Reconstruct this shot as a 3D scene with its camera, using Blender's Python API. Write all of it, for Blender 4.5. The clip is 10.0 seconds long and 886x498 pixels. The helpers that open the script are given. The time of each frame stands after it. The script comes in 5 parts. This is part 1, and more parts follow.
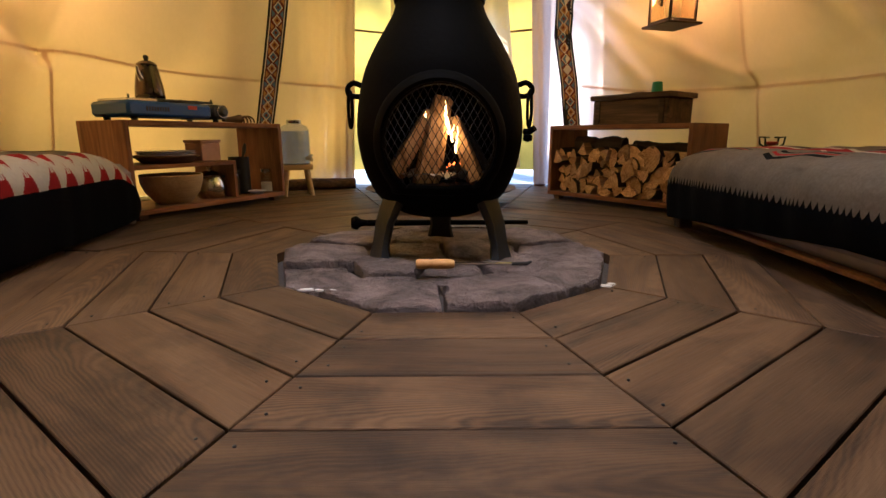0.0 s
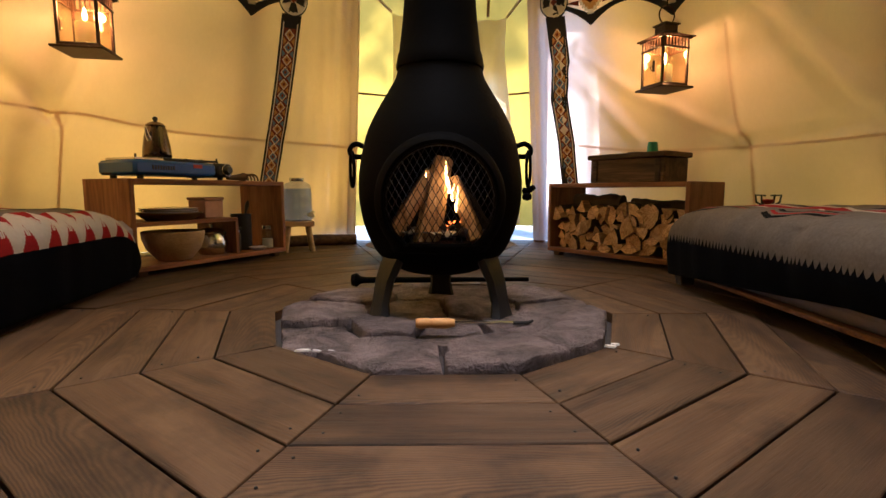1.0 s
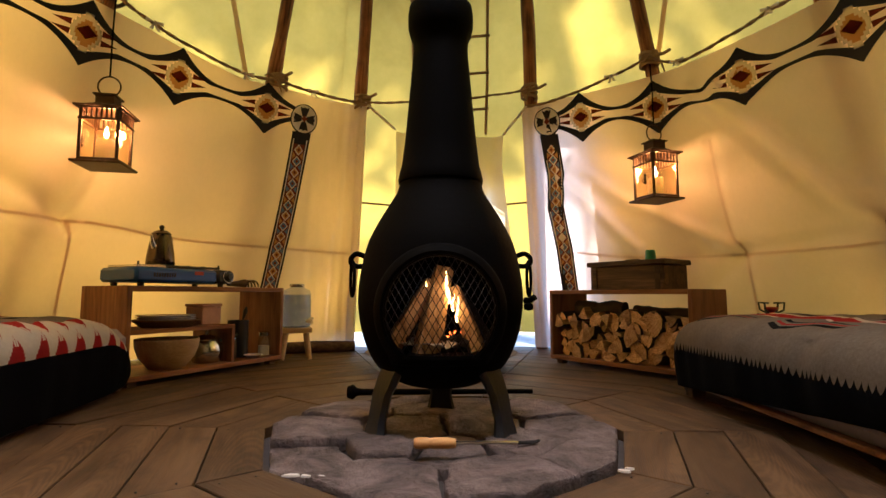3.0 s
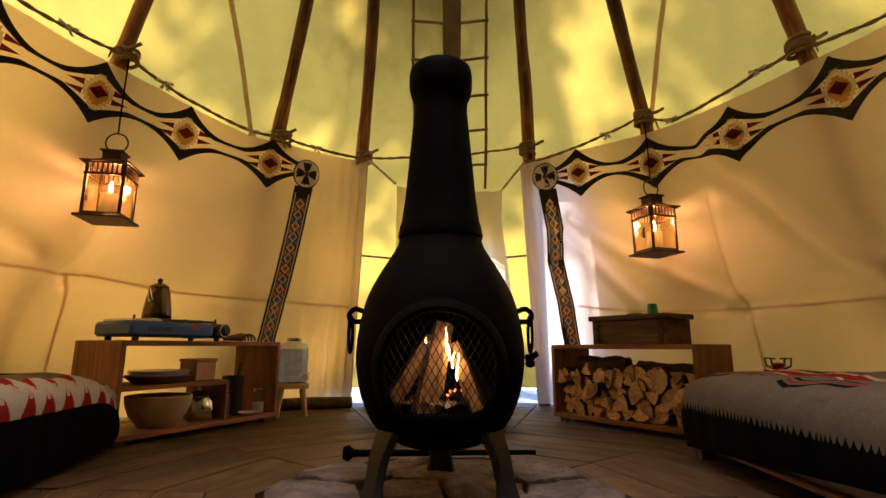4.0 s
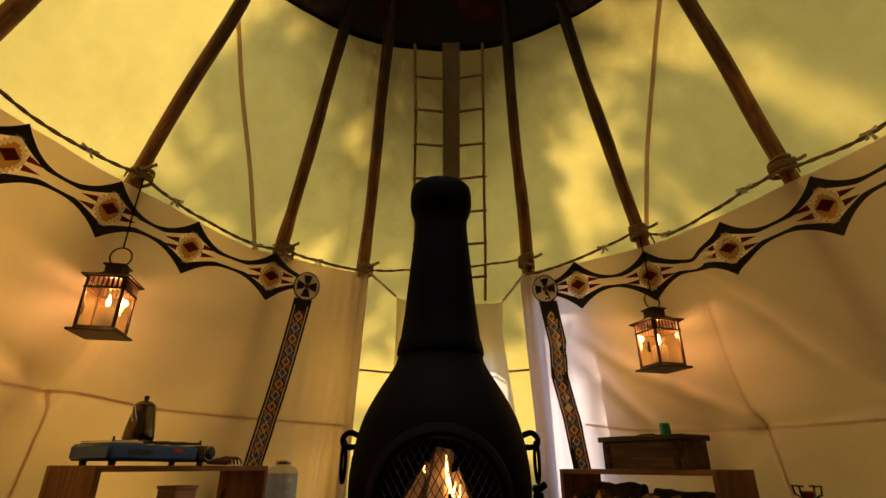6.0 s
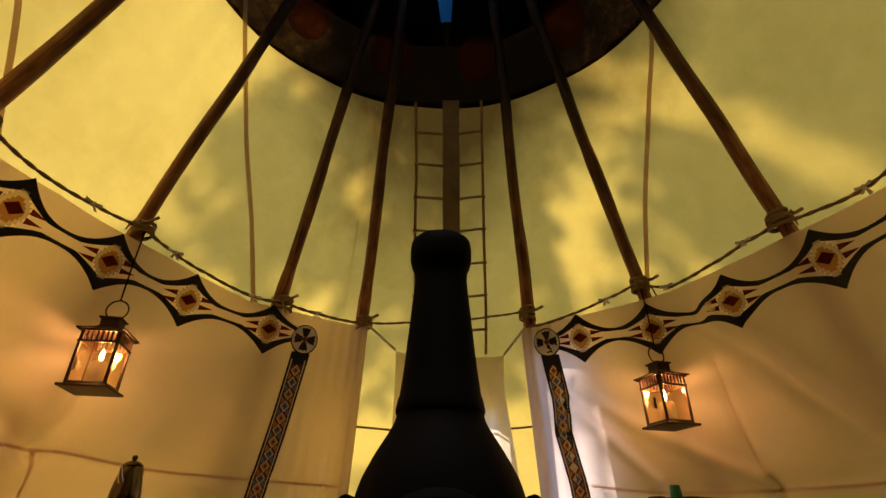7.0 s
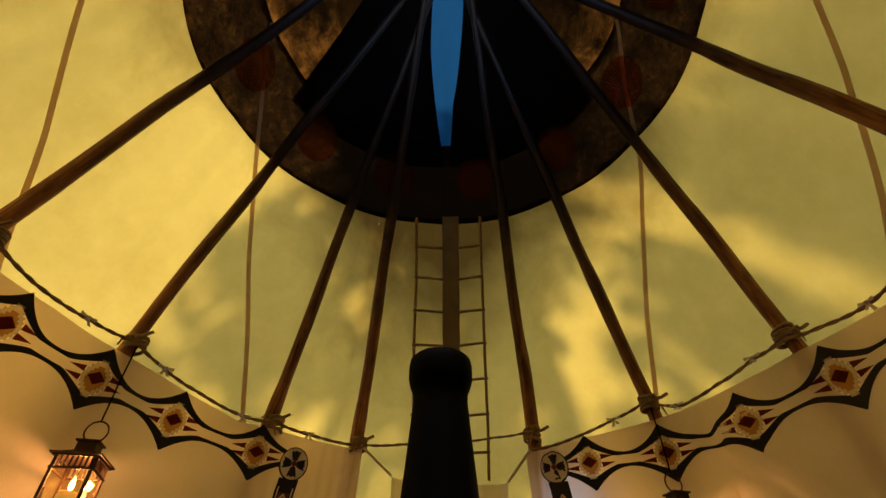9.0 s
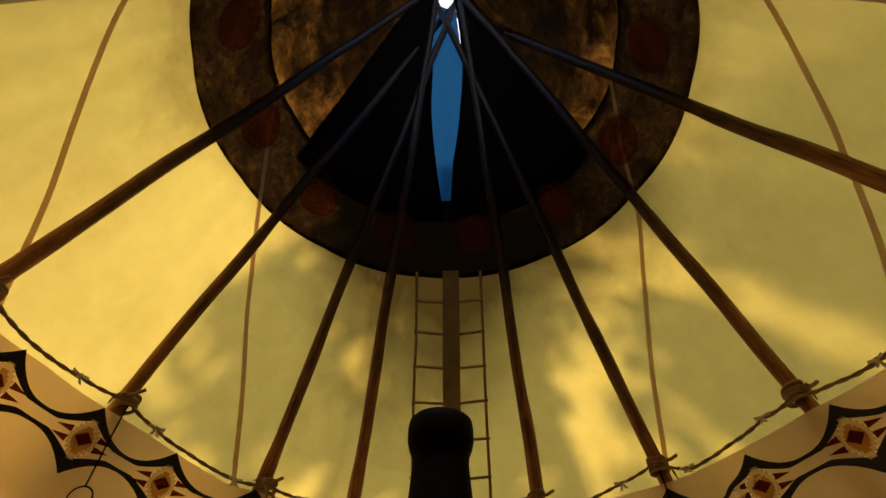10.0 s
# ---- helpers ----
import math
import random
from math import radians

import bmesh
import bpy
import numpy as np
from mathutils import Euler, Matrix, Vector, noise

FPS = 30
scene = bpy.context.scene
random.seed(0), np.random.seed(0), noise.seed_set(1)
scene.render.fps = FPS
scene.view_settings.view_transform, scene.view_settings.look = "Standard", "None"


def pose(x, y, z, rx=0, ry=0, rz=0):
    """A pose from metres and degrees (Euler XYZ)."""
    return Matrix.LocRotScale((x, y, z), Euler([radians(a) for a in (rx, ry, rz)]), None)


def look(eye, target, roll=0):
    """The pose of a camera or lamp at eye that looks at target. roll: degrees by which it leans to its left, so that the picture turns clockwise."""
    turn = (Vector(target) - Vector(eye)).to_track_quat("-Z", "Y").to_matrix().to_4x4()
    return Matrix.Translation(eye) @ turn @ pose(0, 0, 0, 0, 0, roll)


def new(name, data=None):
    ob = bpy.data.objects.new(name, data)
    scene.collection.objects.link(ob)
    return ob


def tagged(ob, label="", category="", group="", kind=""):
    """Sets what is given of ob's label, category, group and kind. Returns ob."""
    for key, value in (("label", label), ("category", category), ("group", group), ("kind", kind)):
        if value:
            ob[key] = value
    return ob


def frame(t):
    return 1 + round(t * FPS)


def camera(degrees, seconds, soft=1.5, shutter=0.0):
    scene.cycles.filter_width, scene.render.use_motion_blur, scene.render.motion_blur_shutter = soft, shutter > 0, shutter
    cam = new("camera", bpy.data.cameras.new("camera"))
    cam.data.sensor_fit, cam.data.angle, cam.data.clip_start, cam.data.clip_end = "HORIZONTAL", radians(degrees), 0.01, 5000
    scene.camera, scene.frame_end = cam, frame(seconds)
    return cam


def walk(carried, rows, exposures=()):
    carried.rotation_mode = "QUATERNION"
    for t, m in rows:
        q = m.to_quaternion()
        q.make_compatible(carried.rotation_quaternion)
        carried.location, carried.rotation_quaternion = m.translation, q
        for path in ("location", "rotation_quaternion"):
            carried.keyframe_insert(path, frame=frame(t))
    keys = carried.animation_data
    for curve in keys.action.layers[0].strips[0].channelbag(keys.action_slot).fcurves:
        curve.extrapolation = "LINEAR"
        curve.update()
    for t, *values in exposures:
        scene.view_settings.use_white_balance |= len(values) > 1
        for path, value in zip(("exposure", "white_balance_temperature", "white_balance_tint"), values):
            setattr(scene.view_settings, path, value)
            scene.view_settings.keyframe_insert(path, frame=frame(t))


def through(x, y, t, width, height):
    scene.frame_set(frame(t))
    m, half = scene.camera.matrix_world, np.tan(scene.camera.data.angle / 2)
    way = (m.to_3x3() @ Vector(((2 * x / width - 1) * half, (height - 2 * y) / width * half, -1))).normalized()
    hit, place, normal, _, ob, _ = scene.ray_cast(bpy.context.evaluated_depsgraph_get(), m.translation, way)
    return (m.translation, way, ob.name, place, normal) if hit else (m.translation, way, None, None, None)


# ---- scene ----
cam = camera(82.67, 10.0)
# seconds, y, z, tilt, yaw, roll of a head that tips up on a fixed stand
ROWS = [
    (0.0, -0.0209, 0.3421, -12.70, -0.00, 0.13),
    (0.5, -0.0155, 0.3460, -9.60, 0.02, 0.11),
    (1.0, -0.0102, 0.3502, -6.51, 0.02, 0.09),
    (1.5, -0.0052, 0.3547, -3.40, 0.03, 0.05),
    (2.0, -0.0007, 0.3593, -0.47, 0.03, 0.06),
    (2.5, 0.0034, 0.3638, 2.35, 0.04, 0.05),
    (4.0, 0.0146, 0.3790, 11.02, 0.03, -0.05),
    (4.5, 0.0180, 0.3848, 14.14, 0.03, -0.05),
    (5.0, 0.0212, 0.3911, 17.36, 0.03, -0.07),
    (5.5, 0.0240, 0.3971, 20.42, 0.04, -0.05),
    (7.0, 0.0299, 0.4150, 29.09, 0.06, -0.07),
    (7.5, 0.0312, 0.4212, 32.03, 0.04, -0.10),
    (8.0, 0.0323, 0.4278, 35.10, 0.03, -0.15),
    (8.5, 0.0331, 0.4347, 38.30, 0.04, -0.13),
    (9.0, 0.0335, 0.4418, 41.54, 0.06, -0.15),
    (9.5, 0.0335, 0.4484, 44.57, 0.09, -0.14),
    (10.0, 0.0332, 0.4548, 47.52, 0.12, -0.17),
]
# stops, kelvin and tint: the white balance drifts warmer on the way up
EXPOSURE = [(0.0, 1.74, 5150, 10), (2.5, 1.74, 5350, 10), (4.5, 1.24, 5750, 10), (5.5, 0.98, 5900, 10), (7.0, 0.78, 6050, 10), (9.0, 0.72, 6250, 10), (10.0, 0.80, 6350, 11)]
walk(cam, [(t, pose(0, y, z, 90 + tilt, 0, yaw) @ pose(0, 0, 0, 0, 0, -roll)) for t, y, z, tilt, yaw, roll in ROWS], EXPOSURE)

# ---- light ----
SUN_UP, SUN_TURN = 60.0, -12.0
world = bpy.data.worlds.new("sky")
scene.world = world
world.use_nodes = True
wn = world.node_tree
sky = wn.nodes.new("ShaderNodeTexSky")
sky.sky_type, sky.sun_disc = "NISHITA", False
sky.sun_elevation, sky.sun_rotation = radians(SUN_UP), radians(SUN_TURN)
wn.nodes["Background"].inputs["Strength"].default_value = 0.15
wn.links.new(sky.outputs["Color"], wn.nodes["Background"].inputs["Color"])
sun = new("sun", bpy.data.lights.new("sun", "SUN"))
sun.data.energy, sun.data.angle, sun.data.color = 4.6, radians(1.0), (1.0, 0.91, 0.78)
sun.matrix_world = look((0, 0, 0), (-math.sin(radians(SUN_TURN)) * math.cos(radians(SUN_UP)), -math.cos(radians(SUN_TURN)) * math.cos(radians(SUN_UP)), -math.sin(radians(SUN_UP))))


def flame_light(name, place, watts, radius, colour):
    lamp = new(name, bpy.data.lights.new(name, "POINT"))
    lamp.data.energy, lamp.data.shadow_soft_size, lamp.data.color = watts, radius, colour
    lamp.location = place
    return lamp


# area lamp added in the smoke hole for skylight, warmed to brighten the floor
hole = new("smoke_hole_light", bpy.data.lights.new("smoke_hole_light", "AREA"))
hole.data.shape, hole.data.size, hole.data.size_y = "RECTANGLE", 0.8, 0.9
hole.data.energy, hole.data.color, hole.data.spread = 9.0, (1.0, 0.85, 0.76), radians(52)
hole.matrix_world = look((0.0, 0.45, 3.85), (0.0, 0.42, 0.0))

LANTERN_1, LANTERN_2 = (-1.36, 1.99), (1.025, 2.40)
flame_light("candle_light", (*LANTERN_1, 1.05), 3.3, 0.02, (1.0, 0.44, 0.12))
flame_light("candle_light", (*LANTERN_2, 0.99), 4.1, 0.02, (1.0, 0.44, 0.12))
flame_light("fire_light", (0.01, 1.262, 0.385), 0.085, 0.03, (1.0, 0.52, 0.22))

# ---- materials ----
def mat(name):
    m = bpy.data.materials.new(name)
    m.use_nodes = True
    nt = m.node_tree
    nt.nodes.clear()
    return m, nt


def node(nt, kind, **inputs):
    n = nt.nodes.new("ShaderNode" + kind)
    for k, v in inputs.items():
        n.inputs[k.replace("_", " ")].default_value = v
    return n


def ramp(nt, fac, stops):
    r = nt.nodes.new("ShaderNodeValToRGB")
    while len(r.color_ramp.elements) < len(stops):
        r.color_ramp.elements.new(0.5)
    for e, (p, c) in zip(r.color_ramp.elements, stops):
        e.position, e.color = p, (*c, 1)
    nt.links.new(fac, r.inputs[0])
    return r.outputs[0]


def mixc(nt, fac, a, b, how="MIX"):
    m = nt.nodes.new("ShaderNodeMix")
    m.data_type, m.blend_type = "RGBA", how
    for i, v in ((0, fac), (6, a), (7, b)):
        if isinstance(v, (int, float)):
            m.inputs[i].default_value = v
        elif isinstance(v, tuple):
            m.inputs[i].default_value = (*v, 1)
        else:
            nt.links.new(v, m.inputs[i])
    return m.outputs[2]


def calc(nt, op, a, b=0.0, c=0.0):
    m = nt.nodes.new("ShaderNodeMath")
    m.operation = op
    for i, v in enumerate((a, b, c)):
        if isinstance(v, (int, float)):
            m.inputs[i].default_value = v
        else:
            nt.links.new(v, m.inputs[i])
    return m.outputs[0]


def coords(nt, scale=(1, 1, 1), space="Object", shift=None):
    tc = nt.nodes.new("ShaderNodeTexCoord")
    mp = nt.nodes.new("ShaderNodeMapping")
    mp.inputs["Scale"].default_value = scale
    nt.links.new(tc.outputs[space], mp.inputs[0])
    if shift is not None:
        nt.links.new(shift, mp.inputs["Location"])
    return mp.outputs[0]


def noisy(nt, vec, scale, detail=6.0, rough=0.6, distort=0.0):
    n = node(nt, "TexNoise", Scale=scale, Detail=detail, Roughness=rough, Distortion=distort)
    nt.links.new(vec, n.inputs["Vector"])
    return n.outputs["Fac"]


def finish(m, nt, colour, rough=0.6, metal=0.0, bump=None, strength=0.3, depth=0.01, spec=0.5):
    b = nt.nodes.new("ShaderNodeBsdfPrincipled")
    for key, v in (("Base Color", colour), ("Roughness", rough), ("Metallic", metal)):
        if isinstance(v, tuple):
            b.inputs[key].default_value = (*v, 1)
        elif isinstance(v, (int, float)):
            b.inputs[key].default_value = v
        else:
            nt.links.new(v, b.inputs[key])
    b.inputs["Specular IOR Level"].default_value = spec
    if bump is not None:
        bp = node(nt, "Bump", Strength=strength, Distance=depth)
        nt.links.new(bump, bp.inputs["Height"])
        nt.links.new(bp.outputs[0], b.inputs["Normal"])
    o = nt.nodes.new("ShaderNodeOutputMaterial")
    nt.links.new(b.outputs[0], o.inputs[0])
    return m


def plain(name, colour, rough=0.6, metal=0.0, vary=0.25, scale=30.0, bump=0.15, spec=0.5):
    m, nt = mat(name)
    v = coords(nt)
    n1, n2 = noisy(nt, v, scale), noisy(nt, v, scale / 7, 3)
    dark = tuple(c * (1 - vary) for c in colour)
    lite = tuple(min(1, c * (1 + vary)) for c in colour)
    c = mixc(nt, n1, dark, lite)
    c = mixc(nt, calc(nt, "MULTIPLY", n2, 0.5), c, dark)
    r = calc(nt, "ADD", rough - 0.1, calc(nt, "MULTIPLY", n1, 0.2))
    return finish(m, nt, c, r, metal, n1, bump, 0.004, spec)


def cloth(name, colour, through, weave=420.0, stain=(0.55, 0.45, 0.25), amount=0.25, share=0.5, soot_shade=None, crease=0.0):
    """Thin woven cloth that lets daylight glow through."""
    m, nt = mat(name)
    v = coords(nt)
    big, mid = noisy(nt, v, 1.3, 5, 0.6, 0.4), noisy(nt, v, 9.0, 4)
    fine = noisy(nt, coords(nt, (1, 1, 0.35)), 70, 4, 0.7)
    f = calc(nt, "MULTIPLY", calc(nt, "SMOOTH_MIN", calc(nt, "MULTIPLY", big, mid), 0.6, 0.1), amount * 3)
    c = mixc(nt, f, colour, stain)
    c = mixc(nt, calc(nt, "MULTIPLY", fine, 0.35), c, tuple(x * 0.72 for x in colour))
    # smoke stain and shade both put into the cloth colour, darker upward and midway
    if soot_shade:
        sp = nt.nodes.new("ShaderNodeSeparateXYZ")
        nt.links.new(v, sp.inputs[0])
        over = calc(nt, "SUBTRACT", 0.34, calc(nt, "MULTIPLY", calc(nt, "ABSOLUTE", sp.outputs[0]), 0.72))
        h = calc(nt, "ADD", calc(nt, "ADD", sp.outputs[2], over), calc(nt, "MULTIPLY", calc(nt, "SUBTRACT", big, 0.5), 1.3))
        mr = node(nt, "MapRange", From_Min=soot_shade[0], From_Max=soot_shade[1], To_Min=0.0, To_Max=soot_shade[2])
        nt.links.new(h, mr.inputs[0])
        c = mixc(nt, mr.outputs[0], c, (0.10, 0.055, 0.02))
    d = node(nt, "BsdfDiffuse")
    t = node(nt, "BsdfTranslucent")
    nt.links.new(c, d.inputs[0])
    nt.links.new(mixc(nt, 1.0, c, through, "MULTIPLY"), t.inputs[0])
    w = nt.nodes.new("ShaderNodeTexWave")
    w.inputs["Scale"].default_value = weave
    nt.links.new(v, w.inputs["Vector"])
    bp = node(nt, "Bump", Strength=0.12, Distance=0.002)
    nt.links.new(calc(nt, "ADD", w.outputs["Fac"], calc(nt, "MULTIPLY", mid, 3.0)), bp.inputs["Height"])
    last = bp.outputs[0]
    if crease:
        cr = noisy(nt, v, 2.6, 2, 0.45, 0.7)
        b2 = node(nt, "Bump", Strength=1.0, Distance=crease)
        nt.links.new(cr, b2.inputs["Height"])
        nt.links.new(last, b2.inputs["Normal"])
        last = b2.outputs[0]
        nt.links.new(last, t.inputs["Normal"])
    nt.links.new(last, d.inputs["Normal"])
    s = nt.nodes.new("ShaderNodeMixShader")
    s.inputs[0].default_value = share
    nt.links.new(d.outputs[0], s.inputs[1])
    nt.links.new(t.outputs[0], s.inputs[2])
    o = nt.nodes.new("ShaderNodeOutputMaterial")
    nt.links.new(s.outputs[0], o.inputs[0])
    return m


def wood(name, dark, mid, lite, rough=0.5, grain=1.0, axis=0, per_piece=0.35, wear=0.3, bump=0.35, soot_shade=None, rings=0.12, ring_scale=0.8, streak=0.5, sawn=False):
    """Grain runs along the object's own axis (0 x, 1 y, 2 z)."""
    m, nt = mat(name)
    oi = nt.nodes.new("ShaderNodeObjectInfo")
    comb = nt.nodes.new("ShaderNodeCombineXYZ")
    for i, k in enumerate((37.0, 11.0, 23.0)):
        nt.links.new(calc(nt, "MULTIPLY", oi.outputs["Random"], k), comb.inputs[i])
    sc = [15.0 * grain] * 3
    sc[axis] = 2.6 * grain
    v = coords(nt, tuple(sc), "Object", comb.outputs[0])
    warp = noisy(nt, v, 0.9, 3, 0.5, 1.2)
    wv = nt.nodes.new("ShaderNodeTexWave")
    wv.wave_type, wv.bands_direction = "BANDS", ("Y", "Z", "X")[axis]
    for k, x in (("Scale", ring_scale), ("Distortion", 12.0), ("Detail", 2.5), ("Detail Scale", 0.7)):
        wv.inputs[k].default_value = x
    nt.links.new(v, wv.inputs["Vector"])
    if sawn:
        # growth rings cut at a shallow angle: long loops along the board
        heart = nt.nodes.new("ShaderNodeCombineXYZ")
        nt.links.new(calc(nt, "MULTIPLY", oi.outputs["Random"], 5.0), heart.inputs[0])
        nt.links.new(calc(nt, "MULTIPLY", calc(nt, "SUBTRACT", calc(nt, "FRACT", calc(nt, "MULTIPLY", oi.outputs["Random"], 13.7)), 0.5), 0.22), heart.inputs[1])
        nt.links.new(calc(nt, "ADD", 0.02, calc(nt, "MULTIPLY", calc(nt, "FRACT", calc(nt, "MULTIPLY", oi.outputs["Random"], 29.3)), 0.10)), heart.inputs[2])
        mp = nt.nodes.new("ShaderNodeMapping")
        mp.inputs["Rotation"].default_value = (0, radians(4.0), 0)
        tc = nt.nodes.new("ShaderNodeTexCoord")
        nt.links.new(tc.outputs["Object"], mp.inputs[0])
        nt.links.new(heart.outputs[0], mp.inputs["Location"])
        wv.wave_type, wv.rings_direction = "RINGS", "X"
        for k, x in (("Scale", 85.0), ("Distortion", 7.0), ("Detail", 4.0), ("Detail Scale", 0.16)):
            wv.inputs[k].default_value = x
        nt.links.new(mp.outputs[0], wv.inputs["Vector"])
    fs = [160.0] * 3
    fs[axis] = 5.0
    fibre = noisy(nt, coords(nt, tuple(fs), "Object", comb.outputs[0]), 1.0, 4, 0.7)
    share = calc(nt, "MULTIPLY", calc(nt, "FRACT", calc(nt, "MULTIPLY", oi.outputs["Random"], 7.3)), rings)
    g = calc(nt, "ADD", calc(nt, "MULTIPLY", calc(nt, "SUBTRACT", wv.outputs["Fac"], 0.5), share), calc(nt, "ADD", calc(nt, "MULTIPLY", fibre, streak), calc(nt, "MULTIPLY", warp, 1.05 - streak)))
    c = ramp(nt, g, [(0.36, dark), (0.51, mid), (0.68, lite)])
    tone = calc(nt, "ADD", 1 - per_piece, calc(nt, "MULTIPLY", oi.outputs["Random"], 2 * per_piece))
    tint = nt.nodes.new("ShaderNodeCombineColor")
    for i in range(3):
        nt.links.new(tone, tint.inputs[i])
    c = mixc(nt, 1.0, c, tint.outputs[0], "MULTIPLY")
    blot = noisy(nt, coords(nt, (1, 1, 1), "Object", comb.outputs[0]), 5.0, 5, 0.65)
    spots = ramp(nt, blot, [(0.5, (0, 0, 0)), (0.68, (1, 1, 1))])
    c = mixc(nt, calc(nt, "MULTIPLY", spots, wear), c, tuple(x * 0.45 for x in dark))
    # smoke stain and the dimness under the apex, both put into the wood colour
    if soot_shade:
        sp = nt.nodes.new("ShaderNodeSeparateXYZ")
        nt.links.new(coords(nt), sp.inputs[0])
        mr = node(nt, "MapRange", From_Min=soot_shade[0], From_Max=soot_shade[1], To_Min=0.0, To_Max=0.96)
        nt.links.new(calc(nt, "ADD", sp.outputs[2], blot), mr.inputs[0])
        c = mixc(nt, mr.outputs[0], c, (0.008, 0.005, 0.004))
    r = calc(nt, "ADD", rough, calc(nt, "MULTIPLY", fibre, 0.25))
    return finish(m, nt, c, r, 0.0, calc(nt, "ADD", fibre, calc(nt, "MULTIPLY", wv.outputs["Fac"], 0.05)), bump, 0.003, 0.3)


def glow(name, colour, strength):
    m, nt = mat(name)
    e = node(nt, "Emission", Strength=strength)
    e.inputs[0].default_value = (*colour, 1)
    o = nt.nodes.new("ShaderNodeOutputMaterial")
    nt.links.new(e.outputs[0], o.inputs[0])
    return m


def pane_glass(name, tint=(0.95, 0.95, 0.92)):
    m, nt = mat(name)
    t = node(nt, "BsdfTransparent")
    t.inputs[0].default_value = (*tint, 1)
    g = node(nt, "BsdfGlossy", Roughness=0.05)
    s = nt.nodes.new("ShaderNodeMixShader")
    s.inputs[0].default_value = 0.08
    nt.links.new(t.outputs[0], s.inputs[1])
    nt.links.new(g.outputs[0], s.inputs[2])
    o = nt.nodes.new("ShaderNodeOutputMaterial")
    nt.links.new(s.outputs[0], o.inputs[0])
    return m


def film(name, tint, colour):
    """Thin paint on cloth: the light behind shines through it."""
    m, nt = mat(name)
    n1 = noisy(nt, coords(nt), 60, 4)
    t, d = node(nt, "BsdfTransparent"), node(nt, "BsdfDiffuse")
    nt.links.new(mixc(nt, n1, tuple(x * 0.9 for x in tint), tint), t.inputs[0])
    nt.links.new(mixc(nt, n1, tuple(x * 0.85 for x in colour), colour), d.inputs[0])
    s = nt.nodes.new("ShaderNodeMixShader")
    s.inputs[0].default_value = 0.35
    nt.links.new(t.outputs[0], s.inputs[1])
    nt.links.new(d.outputs[0], s.inputs[2])
    o = nt.nodes.new("ShaderNodeOutputMaterial")
    nt.links.new(s.outputs[0], o.inputs[0])
    return m


def mottled(name, dark, lite, fine=26.0, broad=4.5):
    """Rubbed, flaking paint on canvas that daylight shows through."""
    m, nt = mat(name)
    v = coords(nt)
    flake, patchy = noisy(nt, v, fine, 7, 0.75, 0.5), noisy(nt, v, broad, 4, 0.6, 0.6)
    k = ramp(nt, calc(nt, "ADD", calc(nt, "MULTIPLY", flake, 0.62), calc(nt, "MULTIPLY", patchy, 0.38)), [(0.42, (0, 0, 0)), (0.52, (0.25, 0.25, 0.25)), (0.66, (1, 1, 1))])
    c = mixc(nt, k, dark, lite)
    # smoke stain and the tree's shade, both put into the colour near x = 0
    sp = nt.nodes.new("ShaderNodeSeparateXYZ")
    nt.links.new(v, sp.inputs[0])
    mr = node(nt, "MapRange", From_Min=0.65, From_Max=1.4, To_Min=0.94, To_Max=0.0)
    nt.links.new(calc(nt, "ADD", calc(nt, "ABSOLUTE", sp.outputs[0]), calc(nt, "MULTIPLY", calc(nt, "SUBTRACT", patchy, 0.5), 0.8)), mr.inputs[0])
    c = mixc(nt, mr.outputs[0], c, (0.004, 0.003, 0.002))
    d, t = node(nt, "BsdfDiffuse"), node(nt, "BsdfTranslucent")
    nt.links.new(c, d.inputs[0])
    nt.links.new(mixc(nt, 1.0, c, (1.0, 0.72, 0.36), "MULTIPLY"), t.inputs[0])
    s = nt.nodes.new("ShaderNodeMixShader")
    s.inputs[0].default_value = 0.62
    nt.links.new(d.outputs[0], s.inputs[1])
    nt.links.new(t.outputs[0], s.inputs[2])
    o = nt.nodes.new("ShaderNodeOutputMaterial")
    nt.links.new(s.outputs[0], o.inputs[0])
    return m


CANVAS = cloth("canvas", (0.78, 0.64, 0.30), (1.0, 0.82, 0.32), stain=(0.46, 0.34, 0.10), amount=0.45, share=0.54, soot_shade=(1.85, 2.78, 0.93))
# for unseen canvas behind the camera, made denser to cut light from there
DENSE = cloth("light_stop_canvas", (0.50, 0.42, 0.24), (0.8, 0.62, 0.3), stain=(0.4, 0.32, 0.15), share=0.16)
# cloth added across the slit; its blue stands in for the sky
VEIL = cloth("blue_veil", (0.015, 0.064, 0.125), (0.5, 0.8, 1.0), stain=(0.02, 0.05, 0.1), share=0.5)
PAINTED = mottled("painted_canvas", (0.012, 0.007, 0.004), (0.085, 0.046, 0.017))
# its pale patches are raised in colour to stand in for sunlit streaks
SMOKED_SHADED = mottled("smoked_shaded_canvas", (0.012, 0.006, 0.003), (0.48, 0.24, 0.065), 7.0, 2.4)
PAINT_RED = film("red_wash", (1.0, 0.50, 0.30), (0.10, 0.028, 0.010))
BLACK_CANVAS = cloth("black_canvas", (0.006, 0.005, 0.005), (0.15, 0.1, 0.08), stain=(0.002, 0.002, 0.002), share=0.2)
LINER = cloth("liner_cloth", (0.86, 0.73, 0.66), (1.0, 0.90, 0.87), stain=(0.62, 0.52, 0.40), amount=0.22, share=0.58, crease=0.022)
SEAM = cloth("seam_cloth", (0.68, 0.54, 0.43), (0.95, 0.78, 0.62), share=0.5)
HEM = cloth("hem_cloth", (0.80, 0.68, 0.62), (1.0, 0.89, 0.86), share=0.54)
